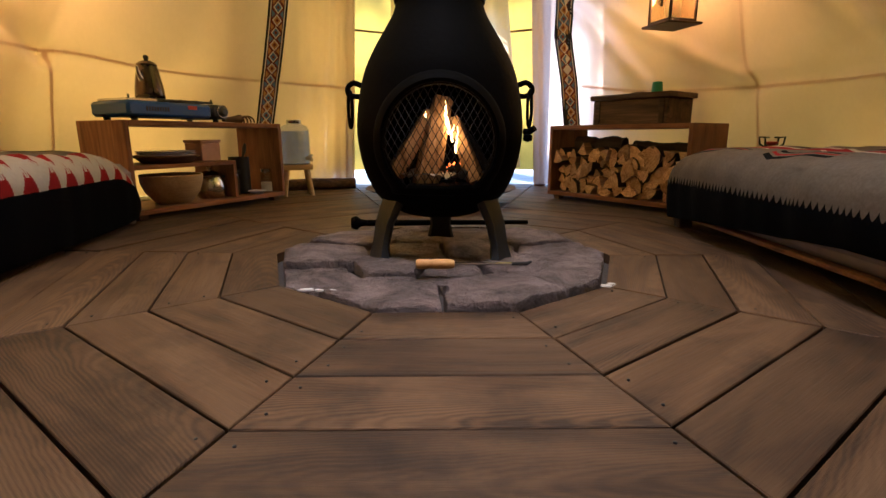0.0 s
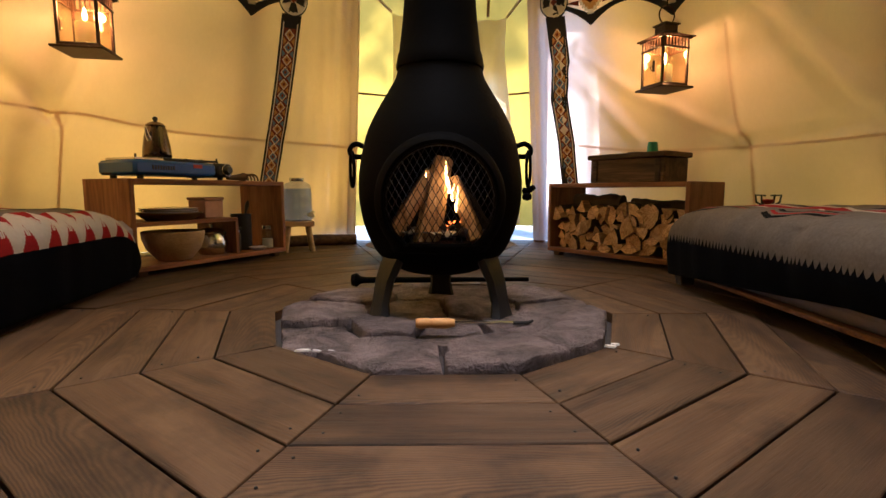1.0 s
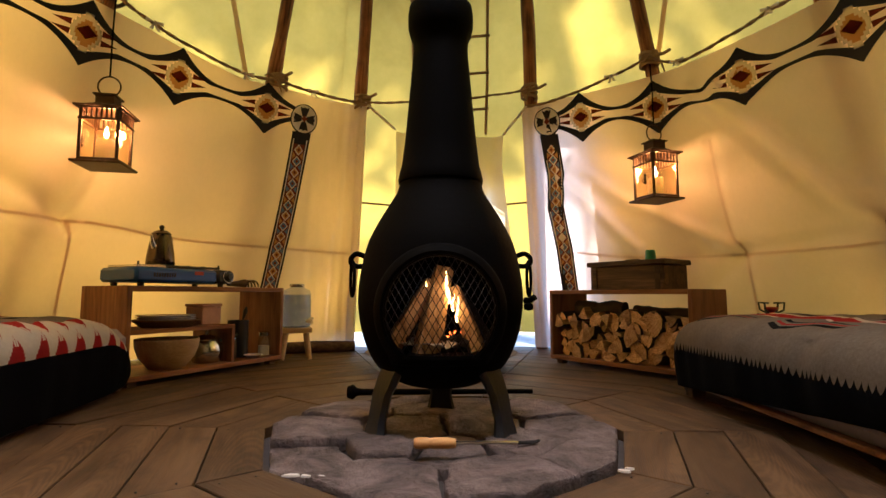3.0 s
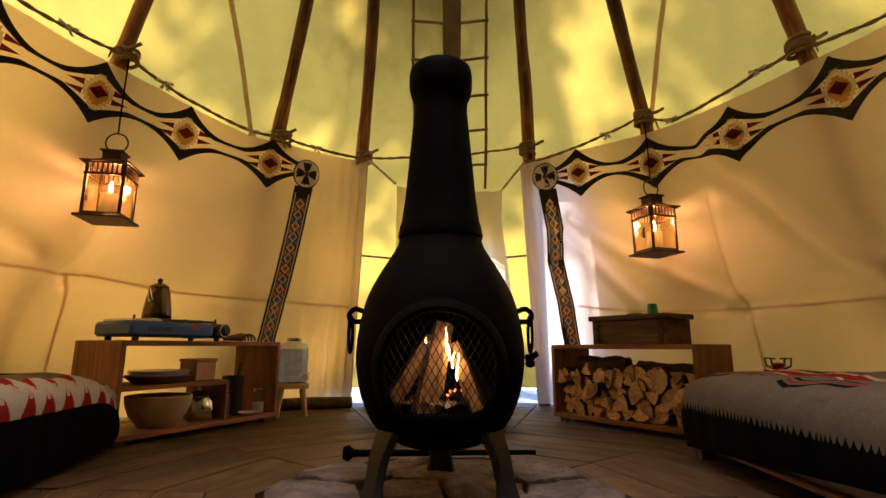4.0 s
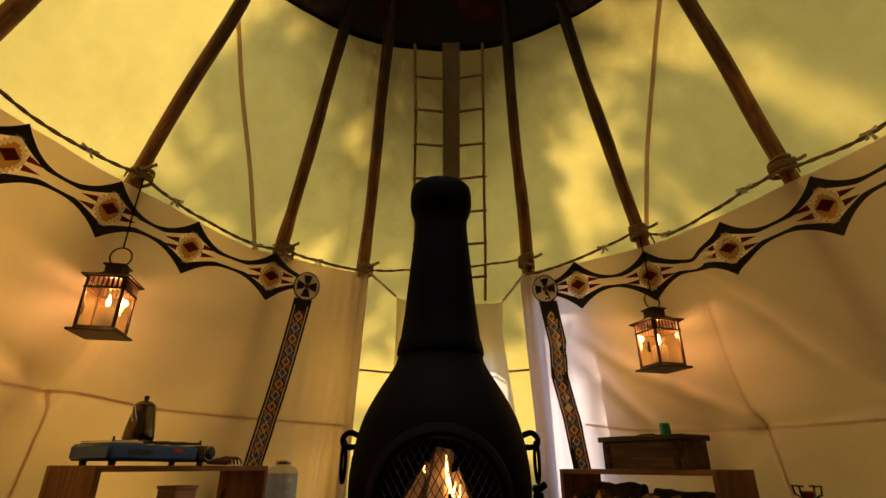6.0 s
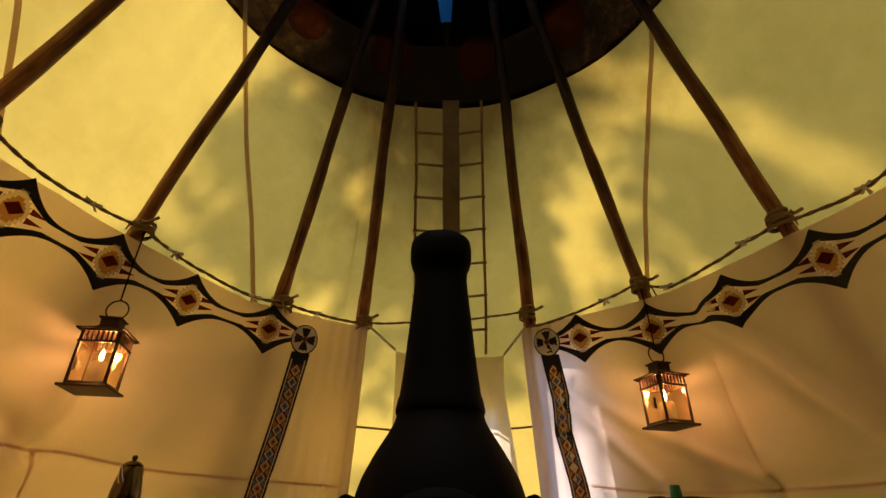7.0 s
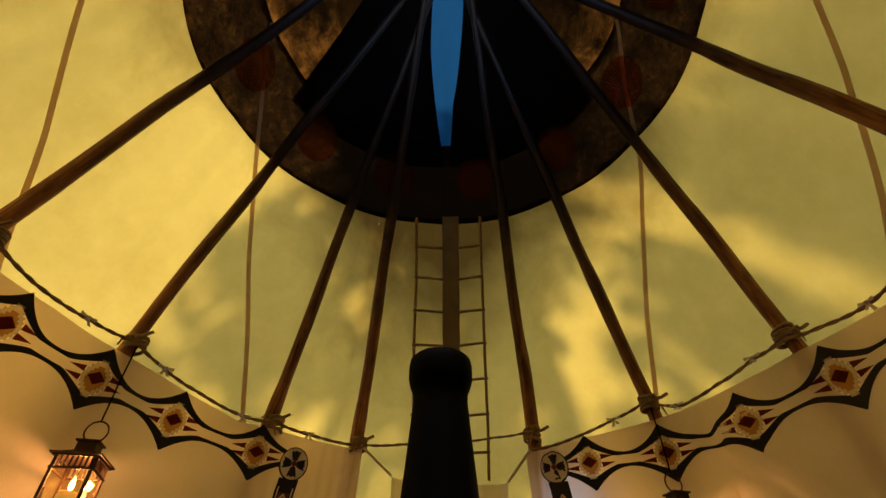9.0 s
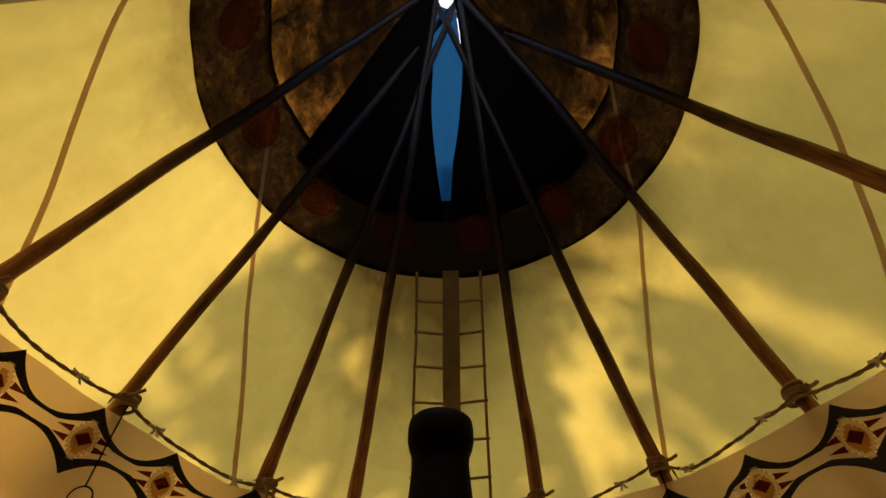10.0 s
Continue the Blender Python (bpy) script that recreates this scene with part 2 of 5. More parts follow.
OVERLAP = cloth("overlap_cloth", (0.15, 0.12, 0.10), (0.7, 0.5, 0.3), share=0.22)
FLAP = cloth("door_cloth", (0.84, 0.79, 0.70), (1.0, 0.95, 0.87), share=0.6, crease=0.02)
BLACK_PAINT = plain("black_paint", (0.012, 0.012, 0.016), 0.8, vary=0.3)
CREAM_PAINT = film("cream_paint", (1.0, 0.96, 0.82), (0.95, 0.86, 0.64))
OCHRE_PAINT = film("ochre_paint", (0.85, 0.55, 0.20), (0.62, 0.36, 0.11))
RED_PAINT = film("dark_red_paint", (0.20, 0.04, 0.025), (0.15, 0.03, 0.018))
SOLID_WHITE = plain("solid_white_paint", (0.92, 0.86, 0.74), 0.85)
SOLID_OCHRE = plain("solid_ochre_paint", (0.58, 0.33, 0.10), 0.85)
SOLID_RED = plain("solid_red_paint", (0.20, 0.04, 0.02), 0.85)
SOLID_BLUE = plain("solid_blue_paint", (0.14, 0.26, 0.45), 0.85)
POLE = wood("pole_wood", (0.09, 0.026, 0.008), (0.31, 0.115, 0.036), (0.50, 0.22, 0.08), 0.36, 1.5, 2, 0.25, soot_shade=(2.15, 3.5))
PLANK = wood("plank_wood", (0.031, 0.0145, 0.0056), (0.074, 0.037, 0.0150), (0.116, 0.063, 0.028), 0.5, 1.0, 0, 0.2, 0.75, 0.6, rings=0.24, streak=0.24, sawn=True)
SHELF_WOOD = wood("shelf_wood", (0.12, 0.042, 0.014), (0.235, 0.092, 0.032), (0.33, 0.145, 0.055), 0.42, 1.0, 0, 0.12, 0.15)
OLD_WOOD = wood("old_box_wood", (0.03, 0.017, 0.01), (0.075, 0.042, 0.022), (0.15, 0.085, 0.045), 0.6, 1.3, 0, 0.2, 0.4)
PALE_WOOD = wood("pale_turned_wood", (0.38, 0.24, 0.11), (0.52, 0.36, 0.18), (0.64, 0.47, 0.26), 0.45, 0.8, 0, 0.1, 0.1, 0.15)
SPLIT = wood("split_wood", (0.22, 0.11, 0.05), (0.46, 0.27, 0.13), (0.66, 0.45, 0.25), 0.7, 2.0, 1, 0.42, 0.3)
BARK = plain("bark", (0.050, 0.032, 0.022), 0.9, vary=0.6, scale=45, bump=0.8)
IRON = plain("black_iron", (0.003, 0.0025, 0.0024), 0.72, 0.0, 0.5, 60, 0.3, 0.03)
IRON_LEG = plain("worn_iron", (0.010, 0.0115, 0.016), 0.55, 0.0, 0.4, 60, 0.3)
STEEL = plain("steel", (0.6, 0.6, 0.6), 0.22, 1.0, 0.15, 40, 0.05)
LANTERN_METAL = plain("rusted_lantern_metal", (0.06, 0.028, 0.015), 0.5, 0.6, 0.6, 40, 0.3)
WAX = plain("candle_wax", (0.88, 0.76, 0.58), 0.5)
WAX.node_tree.nodes["Principled BSDF"].inputs["Subsurface Weight"].default_value = 0.8
WAX.node_tree.nodes["Principled BSDF"].inputs["Subsurface Radius"].default_value = (0.06, 0.03, 0.012)
FLAME = glow("flame", (1.0, 0.5, 0.12), 5.0)
EMBER = glow("ember", (1.0, 0.16, 0.02), 1.3)
CORD = plain("hemp_cord", (0.30, 0.185, 0.09), 0.9, vary=0.4, scale=150, bump=0.6)
WHITE_TIE = plain("white_tie", (0.70, 0.62, 0.50), 0.9)
ASH = plain("ash", (0.46, 0.44, 0.43), 0.95, vary=0.6, scale=60, bump=0.8)
CHAR = plain("charred_wood", (0.02, 0.016, 0.014), 0.9, vary=0.5, scale=50, bump=0.8)
SOIL = plain("sooty_soil", (0.055, 0.043, 0.037), 0.95, vary=0.4, scale=40, bump=0.8)
SUBFLOOR = plain("dark_gap", (0.012, 0.009, 0.007), 0.9)
GROUND = plain("dry_trodden_earth", (0.50, 0.49, 0.46), 0.95, vary=0.4, scale=8, bump=0.5)
MATTRESS = plain("mattress_cloth", (0.30, 0.25, 0.25), 0.9)
# amber glow of the lit wall behind is put into the glass tint
PANE = pane_glass("lantern_glass", (0.98, 0.92, 0.80))

m, nt = mat("hearth_stone")
oi = nt.nodes.new("ShaderNodeObjectInfo")
v = coords(nt)
n1, n2, n3 = noisy(nt, v, 7, 8, 0.72, 0.6), noisy(nt, v, 40, 6, 0.7), noisy(nt, v, 180, 3)
c = ramp(nt, n1, [(0.36, (0.055, 0.040, 0.037)), (0.47, (0.20, 0.145, 0.132)), (0.64, (0.46, 0.34, 0.31))])
c = mixc(nt, calc(nt, "MULTIPLY", n2, 0.5), c, (0.12, 0.095, 0.09))
c = mixc(nt, calc(nt, "MULTIPLY", oi.outputs["Random"], 0.35), c, (0.20, 0.14, 0.12))
STONE = finish(m, nt, c, 0.85, 0.0, calc(nt, "ADD", calc(nt, "MULTIPLY", n1, 2.0), calc(nt, "ADD", n2, calc(nt, "MULTIPLY", n3, 0.3))), 1.0, 0.035)


# ---- mesh helpers ----
def part(name, bm, material, parent=None, label="", smooth=True, angle=40):
    me = bpy.data.meshes.new(name)
    bmesh.ops.recalc_face_normals(bm, faces=bm.faces[:])
    bm.to_mesh(me)
    bm.free()
    if material:
        me.materials.append(material)
    if smooth:
        me.shade_smooth()
        me.set_sharp_from_angle(angle=radians(angle))
    ob = new(name, me)
    ob.parent = parent
    return tagged(ob, label)


def thing(name, m, label, category, group="", kind=""):
    ob = new(name)
    ob.empty_display_size = 0.05
    ob.matrix_basis = m
    return tagged(ob, label, category, group, kind)


def add_box(bm, size, at=(0, 0, 0), turn=None, bevel=0.003):
    m = Matrix.Translation(at) @ (turn or Matrix()) @ Matrix.Diagonal((*size, 1))
    r = bmesh.ops.create_cube(bm, size=1, matrix=m)
    if bevel:
        edges = {e for vert in r["verts"] for e in vert.link_edges}
        bmesh.ops.bevel(bm, geom=list(edges), offset=bevel, segments=1, affect="EDGES")
    return bm


def box(size, at=(0, 0, 0), turn=None, bevel=0.003):
    return add_box(bmesh.new(), size, at, turn, bevel)


def add_tube(bm, pts, radii, n=10, closed=False):
    pts = [Vector(p) for p in pts]
    if isinstance(radii, (int, float)):
        radii = [radii] * len(pts)
    rings, up = [], None
    for i, p in enumerate(pts):
        if closed:
            d = pts[(i + 1) % len(pts)] - pts[i - 1]
        else:
            d = pts[min(i + 1, len(pts) - 1)] - pts[max(i - 1, 0)]
        d.normalize()
        if up is None:
            up = d.orthogonal().normalized()
        up = (up - d * up.dot(d)).normalized()
        side = d.cross(up)
        rings.append([bm.verts.new(p + radii[i] * (math.cos(a) * up + math.sin(a) * side)) for a in (2 * math.pi * k / n for k in range(n))])
    for i in range(len(rings) - (0 if closed else 1)):
        a, b = rings[i], rings[(i + 1) % len(rings)]
        for k in range(n):
            bm.faces.new((a[k], a[(k + 1) % n], b[(k + 1) % n], b[k]))
    if not closed:
        bm.faces.new(rings[0][::-1])
        bm.faces.new(rings[-1])
    return bm


def tube(pts, radii, n=10, closed=False):
    return add_tube(bmesh.new(), pts, radii, n, closed)


def circle_pts(centre, r, axis="z", n=20, start=0, stop=360):
    out = []
    steps = n if stop - start >= 360 else n + 1
    for k in range(steps):
        a = radians(start + (stop - start) * k / n)
        c, s = r * math.cos(a), r * math.sin(a)
        out.append(Vector(centre) + Vector({"z": (c, s, 0), "y": (c, 0, s), "x": (0, c, s)}[axis]))
    return out


def add_lathe(bm, prof, n=40, m=None):
    m = m or Matrix()
    rings = []
    for r, z in prof:
        if r < 1e-5:
            rings.append([bm.verts.new(m @ Vector((0, 0, z)))])
        else:
            rings.append([bm.verts.new(m @ Vector((r * math.cos(2 * math.pi * k / n), r * math.sin(2 * math.pi * k / n), z))) for k in range(n)])
    for a, b in zip(rings, rings[1:]):
        for k in range(n):
            q = (k + 1) % n
            if len(a) == 1 and len(b) > 1:
                bm.faces.new((a[0], b[q], b[k]))
            elif len(b) == 1 and len(a) > 1:
                bm.faces.new((a[k], a[q], b[0]))
            elif len(a) > 1:
                bm.faces.new((a[k], a[q], b[q], b[k]))
    return bm


def lathe(prof, n=40, m=None):
    return add_lathe(bmesh.new(), prof, n, m)


def sheet(f, nu, nv, uv=None):
    bm = bmesh.new()
    g = [[bm.verts.new(f(i / nu, j / nv)) for j in range(nv + 1)] for i in range(nu + 1)]
    lay = bm.loops.layers.uv.new("uv") if uv else None
    for i in range(nu):
        for j in range(nv):
            face = bm.faces.new((g[i][j], g[i + 1][j], g[i + 1][j + 1], g[i][j + 1]))
            if uv:
                for lp, (a, b) in zip(face.loops, ((i, j), (i + 1, j), (i + 1, j + 1), (i, j + 1))):
                    lp[lay].uv = uv(a / nu, b / nv)
    return bm


def smooth_line(prof, k=4):
    """A Catmull-Rom line through the given points."""
    out = []
    p = [Vector(q) for q in prof]
    for i in range(len(p) - 1):
        a, b, c, d = p[max(i - 1, 0)], p[i], p[i + 1], p[min(i + 2, len(p) - 1)]
        for s in range(k):
            t = s / k
            out.append(0.5 * (2 * b + (c - a) * t + (2 * a - 5 * b + 4 * c - d) * t * t + (3 * b - a - 3 * c + d) * t ** 3))
    return out + [p[-1]]


# ---- the tent ----
APEX, BASE, MID, SHIFT = 5.1, 2.4, 1.25, -0.17


def cone(phi, z, inset=0.0):
    """A point of the tent's cone; phi in degrees, 0 at the door, growing to the right."""
    r = BASE * (1 - z / APEX) - inset
    a = radians(phi)
    return Vector((r * math.sin(a), MID + SHIFT * z / APEX + r * math.cos(a), z))


def canvas_patch(a, b, z0, z1, inset=0.0, step=3.0, nz=12, ripple=0.006):
    def f(u, w):
        phi, z = a + (b - a) * u, z0 + (z1 - z0) * w
        return cone(phi, z, inset + ripple * math.sin(phi * 0.9 + z * 2.0) - 0.012 * abs(math.sin(radians(phi * 5.6))))
    return sheet(f, max(2, int(abs(b - a) / step)), nz)


BAND_LOW, BAND_TOP = 2.69, 3.12
tent = thing("wall_tent_cover", Matrix(), "yellow translucent canvas tipi cover glowing with daylight", "tent", kind="structure")
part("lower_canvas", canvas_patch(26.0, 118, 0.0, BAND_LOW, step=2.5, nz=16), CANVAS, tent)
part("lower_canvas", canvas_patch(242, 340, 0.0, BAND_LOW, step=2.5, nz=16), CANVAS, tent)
part("light_stop_canvas", canvas_patch(118, 242, 0.0, BAND_LOW, step=2.5, nz=16), DENSE, tent, "unseen denser canvas that cuts light from behind")
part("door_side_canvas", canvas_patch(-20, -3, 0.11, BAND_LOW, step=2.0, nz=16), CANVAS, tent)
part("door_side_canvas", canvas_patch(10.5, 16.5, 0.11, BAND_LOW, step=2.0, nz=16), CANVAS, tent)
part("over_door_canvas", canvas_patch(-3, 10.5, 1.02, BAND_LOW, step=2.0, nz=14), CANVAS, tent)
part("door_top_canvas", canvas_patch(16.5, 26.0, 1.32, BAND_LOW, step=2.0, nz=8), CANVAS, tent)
part("painted_band", canvas_patch(0, 360, BAND_LOW - 0.03, BAND_TOP + 0.02, 0.012, step=2.5, nz=4, ripple=0.0), PAINTED, tent, "dark brown painted canvas band")
part("upper_canvas", canvas_patch(60, 115, BAND_TOP, 4.75, step=3, nz=10), SMOKED_SHADED, tent)
part("upper_canvas", canvas_patch(245, 302, BAND_TOP, 4.75, step=3, nz=10), SMOKED_SHADED, tent)
part("upper_canvas", canvas_patch(115, 245, BAND_TOP, 3.55, step=3, nz=6), SMOKED_SHADED, tent)


def slit(z, side):
    """The angle of the smoke slit's edge at a height."""
    heights = (3.0, 3.055, 3.41, 3.80, 4.11, 4.55, 4.8)
    edge = (1.5, 2.3, 4.6, 11.2, 17.8, 23.5, 26.0) if side > 0 else (0.5, -0.1, -4.0, -8.7, -10.3, -22.0, -26.0)
    return float(np.interp(z, heights, edge))


def flap(side):
    def f(u, w):
        z = 3.0 + 1.78 * w
        return cone(slit(z, side) + (side * 61 - slit(z, side)) * u, z, 0.014 - 0.02 * u + 0.006 * math.sin(u * 9 + z * 5))
    return sheet(f, 20, 26)


def veil(u, w):
    z = 3.03 + 1.72 * w
    left, right = slit(z, -1) - 4.0, slit(z, 1) - max(0.0, z - 3.72) * 5.0 - 0.3
    return cone(left + (right - left) * u, z, -0.05 - 0.03 * w + 0.012 * math.sin(u * 7 + z * 4))


part("sky_veil", sheet(veil, 12, 24), VEIL, tent, "bluish cloth added behind the smoke slit in place of sky")
part("smoke_flap", flap(1), BLACK_CANVAS, tent, "near-black smoke flap canvas")
part("smoke_flap", flap(-1), BLACK_CANVAS, tent, "near-black smoke flap canvas")
for k in range(12):
    phi = 30 * k + 12
    ring = [cone(phi + 7.5 * math.cos(a), 2.905 + 0.13 * math.sin(a), 0.030) for a in (2 * math.pi * i / 20 for i in range(20))]
    bm = bmesh.new()
    bm.faces.new([bm.verts.new(p) for p in ring])
    part("painted_circle", bm, PAINT_RED, tent, "dull red painted circle")


def strip(line, width, inset_at, steps=14):
    """A narrow band along (phi, z) points."""
    pts = smooth_line([Vector((a, b, 0)) for a, b in line], steps)

    def f(u, w):
        i = min(int(u * (len(pts) - 1) + 0.5), len(pts) - 1)
        p, q = pts[max(i - 1, 0)], pts[min(i + 1, len(pts) - 1)]
        r = BASE * (1 - pts[i].y / APEX)
        d = Vector((radians(q.x - p.x) * r, q.y - p.y)).normalized()
        off = (w - 0.5) * width
        return inset_at(pts[i].x + math.degrees(-d.y * off / r), pts[i].y + d.x * off)
    return sheet(f, len(pts) - 1, 2)


for line in ([(-36.5, 1.42), (-42.3, 1.84), (-49.7, 2.2), (-56.8, 2.49), (-68.7, 2.84), (-84.1, 3.12)], [(-80, 1.55), (-88.7, 1.88), (-96.3, 2.07), (-107.2, 2.25), (-122, 2.42)],
             [(39.5, 1.45), (45.6, 1.92), (53.8, 2.3), (61.4, 2.55), (71.9, 2.9), (85.6, 3.13)], [(80, 1.55), (94.0, 1.93), (100.7, 2.08), (109.1, 2.24), (122, 2.42)]):
    part("seam_tape", strip(line, 0.024, lambda a, z: cone(a, z, 0.012)), SEAM, tent)
part("overlap_strip", strip([(1.6, 1.42), (1.9, 2.0), (2.2, 2.5), (2.3, 2.675)], 0.105, lambda a, z: cone(a, z, 0.052)), OVERLAP, tent, "doubled canvas strip over the door")

# solid cords put in for the shadow of lacing behind the canvas
ladder = thing("lacing_shadow", Matrix(), "cord ladder standing in for the lacing's shadow on the canvas", "ladder")
for line in ([(-5.2, 1.32), (-6.2, 1.7), (-6.9, 2.01), (-7.3, 2.31), (-8.7, 2.67)], [(8.3, 1.32), (8.9, 1.566), (9.4, 1.877), (10.5, 2.296), (11.8, 2.67)]):
    part("side_rope", tube([cone(a, z, 0.035) for a, z in line], 0.0085, 8), CORD, ladder)
for i in range(7):
    z = 1.45 + 0.176 * i
    part("rung", tube([cone(-5.4 - 2.0 * (z - 1.4) - 0.8, z + 0.004 * ((i % 3) - 1), 0.04), cone(2, z - 0.004, 0.03), cone(8.6 + 2.4 * (z - 1.4) + 0.3, z + 0.004 * ((i % 2) - 0.5), 0.04)], 0.008, 8), CORD, ladder)

# each pole: its angle at the liner's top and at the painted band
POLES = [(-16.5, -16.8), (-32.9, -29.8), (-60.4, -56.0), (-86.2, -84.2), (-124, -123), (-141, -140), (-168, -168), (17.6, 18.9), (39.6, 36.6), (65.2, 64.3), (98, 92.3), (123, 121), (152, 150)]
for k, (phi, phi2) in enumerate(POLES):
    p, q2 = cone(phi, 1.58, 0.035), cone(phi2, 2.62, 0.035)
    d = (q2 - p) / (q2.z - p.z)
    low = p - d * p.z
    d = d * 5.35
    rnd = random.Random(k)
    pts, rad = [], []
    for i in range(19):
        s = i / 18
        pts.append(low + d * s + Vector((rnd.uniform(-1, 1), rnd.uniform(-1, 1), 0)) * (0.006 if i else 0))
        rad.append((0.039 - 0.016 * s) * (1 + 0.08 * rnd.uniform(-1, 1)))
    sm = smooth_line(pts, 3)
    rr = [rad[min(int(i / 3 + 0.5), 18)] for i in range(len(sm))]
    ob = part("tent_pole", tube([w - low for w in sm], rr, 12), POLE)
    q = Vector((0, 0, 1)).rotation_difference(d.normalized())
    ob.data.transform(q.to_matrix().to_4x4().inverted())
    ob.matrix_basis = Matrix.Translation(low) @ q.to_matrix().to_4x4()
    tagged(ob, "peeled reddish-brown wooden tent pole leaning to the smoke hole", "tent pole", "tent poles")


# ---- the inner liner ----
def liner_top(phi):
    z = np.interp(phi, [-120, -82, -73, -61, -54, -47, -38.5, -32, -25, -15.7, 16.3, 24.4, 32.7, 44.7, 55, 66, 79, 120], [1.55, 1.555, 1.56, 1.545, 1.53, 1.497, 1.458, 1.458, 1.444, 1.428, 1.416, 1.445, 1.454, 1.463, 1.489, 1.503, 1.487, 1.49])
    return float(z)


# folds of the slack cloth: a line of (angle, height), its half width and depth
FOLDS = [
    ([(47.0, 1.33), (53.3, 1.117), (57.6, 0.913), (61.4, 0.748), (67.0, 0.64), (76, 0.55)], 0.055, 0.054),
    ([(50.0, 1.33), (57.0, 1.117), (61.6, 0.913), (65.4, 0.778), (70.0, 0.68)], 0.068, -0.030),
    ([(47.4, 1.119), (47.6, 0.865), (48.1, 0.673), (49.3, 0.573), (49.3, 0.05)], 0.034, 0.010),
    ([(23.1, 1.008), (28.4, 0.842), (33.9, 0.63)], 0.036, -0.037),
    ([(24.5, 1.10), (33.0, 0.89), (39.1, 0.783), (47.8, 0.618)], 0.039, -0.034),
    ([(18.5, 1.18), (22.5, 0.90), (24.0, 0.62), (24.5, 0.35)], 0.034, -0.011),
    ([(49.3, 0.573), (56.0, 0.42), (61.0, 0.22)], 0.046, 0.010),
    ([(49.3, 0.573), (44.0, 0.40), (40.0, 0.20)], 0.046, 0.010),
    ([(23.6, 0.612), (35.5, 0.588), (47.5, 0.577), (54.9, 0.60), (65.6, 0.642), (80, 0.66)], 0.033, 0.010),
    ([(-59.1, 0.69), (-57.2, 0.84), (-56.3, 0.989), (-55.5, 1.20)], 0.039, 0.030),
    ([(-72.0, 0.90), (-63.3, 0.782), (-59.1, 0.69)], 0.043, 0.034),
    ([(-59.1, 0.69), (-58.8, 0.513), (-58.6, 0.08)], 0.034, 0.008),
    ([(-59.1, 0.69), (-66.0, 0.52), (-71.0, 0.30)], 0.046, 0.008),
    ([(-22.9, 0.638), (-31.9, 0.644), (-43.5, 0.657), (-49.9, 0.666), (-59.1, 0.69), (-66.3, 0.71), (-80, 0.72)], 0.033, 0.010),
    ([(-17.0, 1.30), (-17.6, 0.80), (-17.2, 0.10)], 0.034, 0.011),
    ([(-21.0, 1.10), (-20.3, 0.60), (-20.8, 0.05)], 0.043, -0.013),
    ([(-24.5, 1.05), (-25.0, 0.55), (-24.6, 0.05)], 0.039, 0.010),
]


def fold_depth(phi, z, line, half, depth):
    reach = 3 * half
    if not (min(q[1] for q in line) - reach < z < max(q[1] for q in line) + reach and min(q[0] for q in line) - reach / 0.037 < phi < max(q[0] for q in line) + reach / 0.037):
        return 0.0
    x, best = phi * 0.037, 9.0
    for (a0, z0), (a1, z1) in zip(line, line[1:]):
        x0, dx, dz = a0 * 0.037, (a1 - a0) * 0.037, z1 - z0
        t = max(0.0, min(1.0, ((x - x0) * dx + (z - z0) * dz) / (dx * dx + dz * dz)))
        best = min(best, (x - x0 - t * dx) ** 2 + (z - z0 - t * dz) ** 2)
    return depth * math.exp(-best / (half * half)) if best < 9 * half * half else 0.0


def liner(phi, z, off=0.0):
    """The liner's inner face: taut at the top, slack and creased below."""
    top = liner_top(phi)
    s = max(0.0, min(1.0, z / top))
    bulge = 0.035 * math.sin(math.pi * s) ** 1.0
    near = math.exp(-((abs(phi) - 15.5) / 6.0) ** 2)
    fold = 0.014 * near * math.sin(phi * 3.1) * (1 - 0.5 * s)
    wave = 0.012 * math.sin(phi * 0.23 + z * 3.0) * (1 - s) + 0.008 * math.sin(phi * 0.41 - z * 4.2 + 1) * (1 - s * 0.8)
    creases = sum(fold_depth(phi, z, *row) for row in FOLDS if abs(phi) < 95 and row[0][0][0] * phi > 0)
    slack = (1 - s) ** 0.7 * min(1.0, s * 8 + 0.3)
    wave += slack * (0.03 * noise.noise((phi * 0.055, z * 1.6 + phi * 0.02, 3.0)) + 0.016 * noise.noise((phi * 0.16 + z * 2.0, z * 2.4, 7.0)))
    return cone(phi, z, 0.092 + bulge + fold + wave - creases + off)


def liner_side(name, a, b):
    n = int(abs(b - a) / 0.36)
    return sheet(lambda u, w: liner(a + (b - a) * u, 0.015 + (liner_top(a + (b - a) * u) - 0.015) * w), n, 96)


def patch(outline, lift):
    bm = bmesh.new()
    bm.faces.new([bm.verts.new(liner(a, z, lift)) for a, z in outline])
    return bm


def deg(metres, z=1.35):
    return math.degrees(metres / (BASE * (1 - z / APEX) - 0.08))


def stepped(a, z, w, h, n=5):
    """A lozenge with stair-stepped edges."""
    quarter = []
    for k in range(n):
        x = w * (1 - (k / n) ** 1.5)
        quarter += [(x, h * k / n), (x, h * (k + 1) / n)]
    out = []
    for sx, sz in ((1, 1), (-1, 1), (-1, -1), (1, -1)):
        q = quarter if sx * sz > 0 else quarter[::-1]
        out += [(a + deg(sx * x), z + sz * y) for x, y in q if not (y == 0 and sz < 0)]
    return out


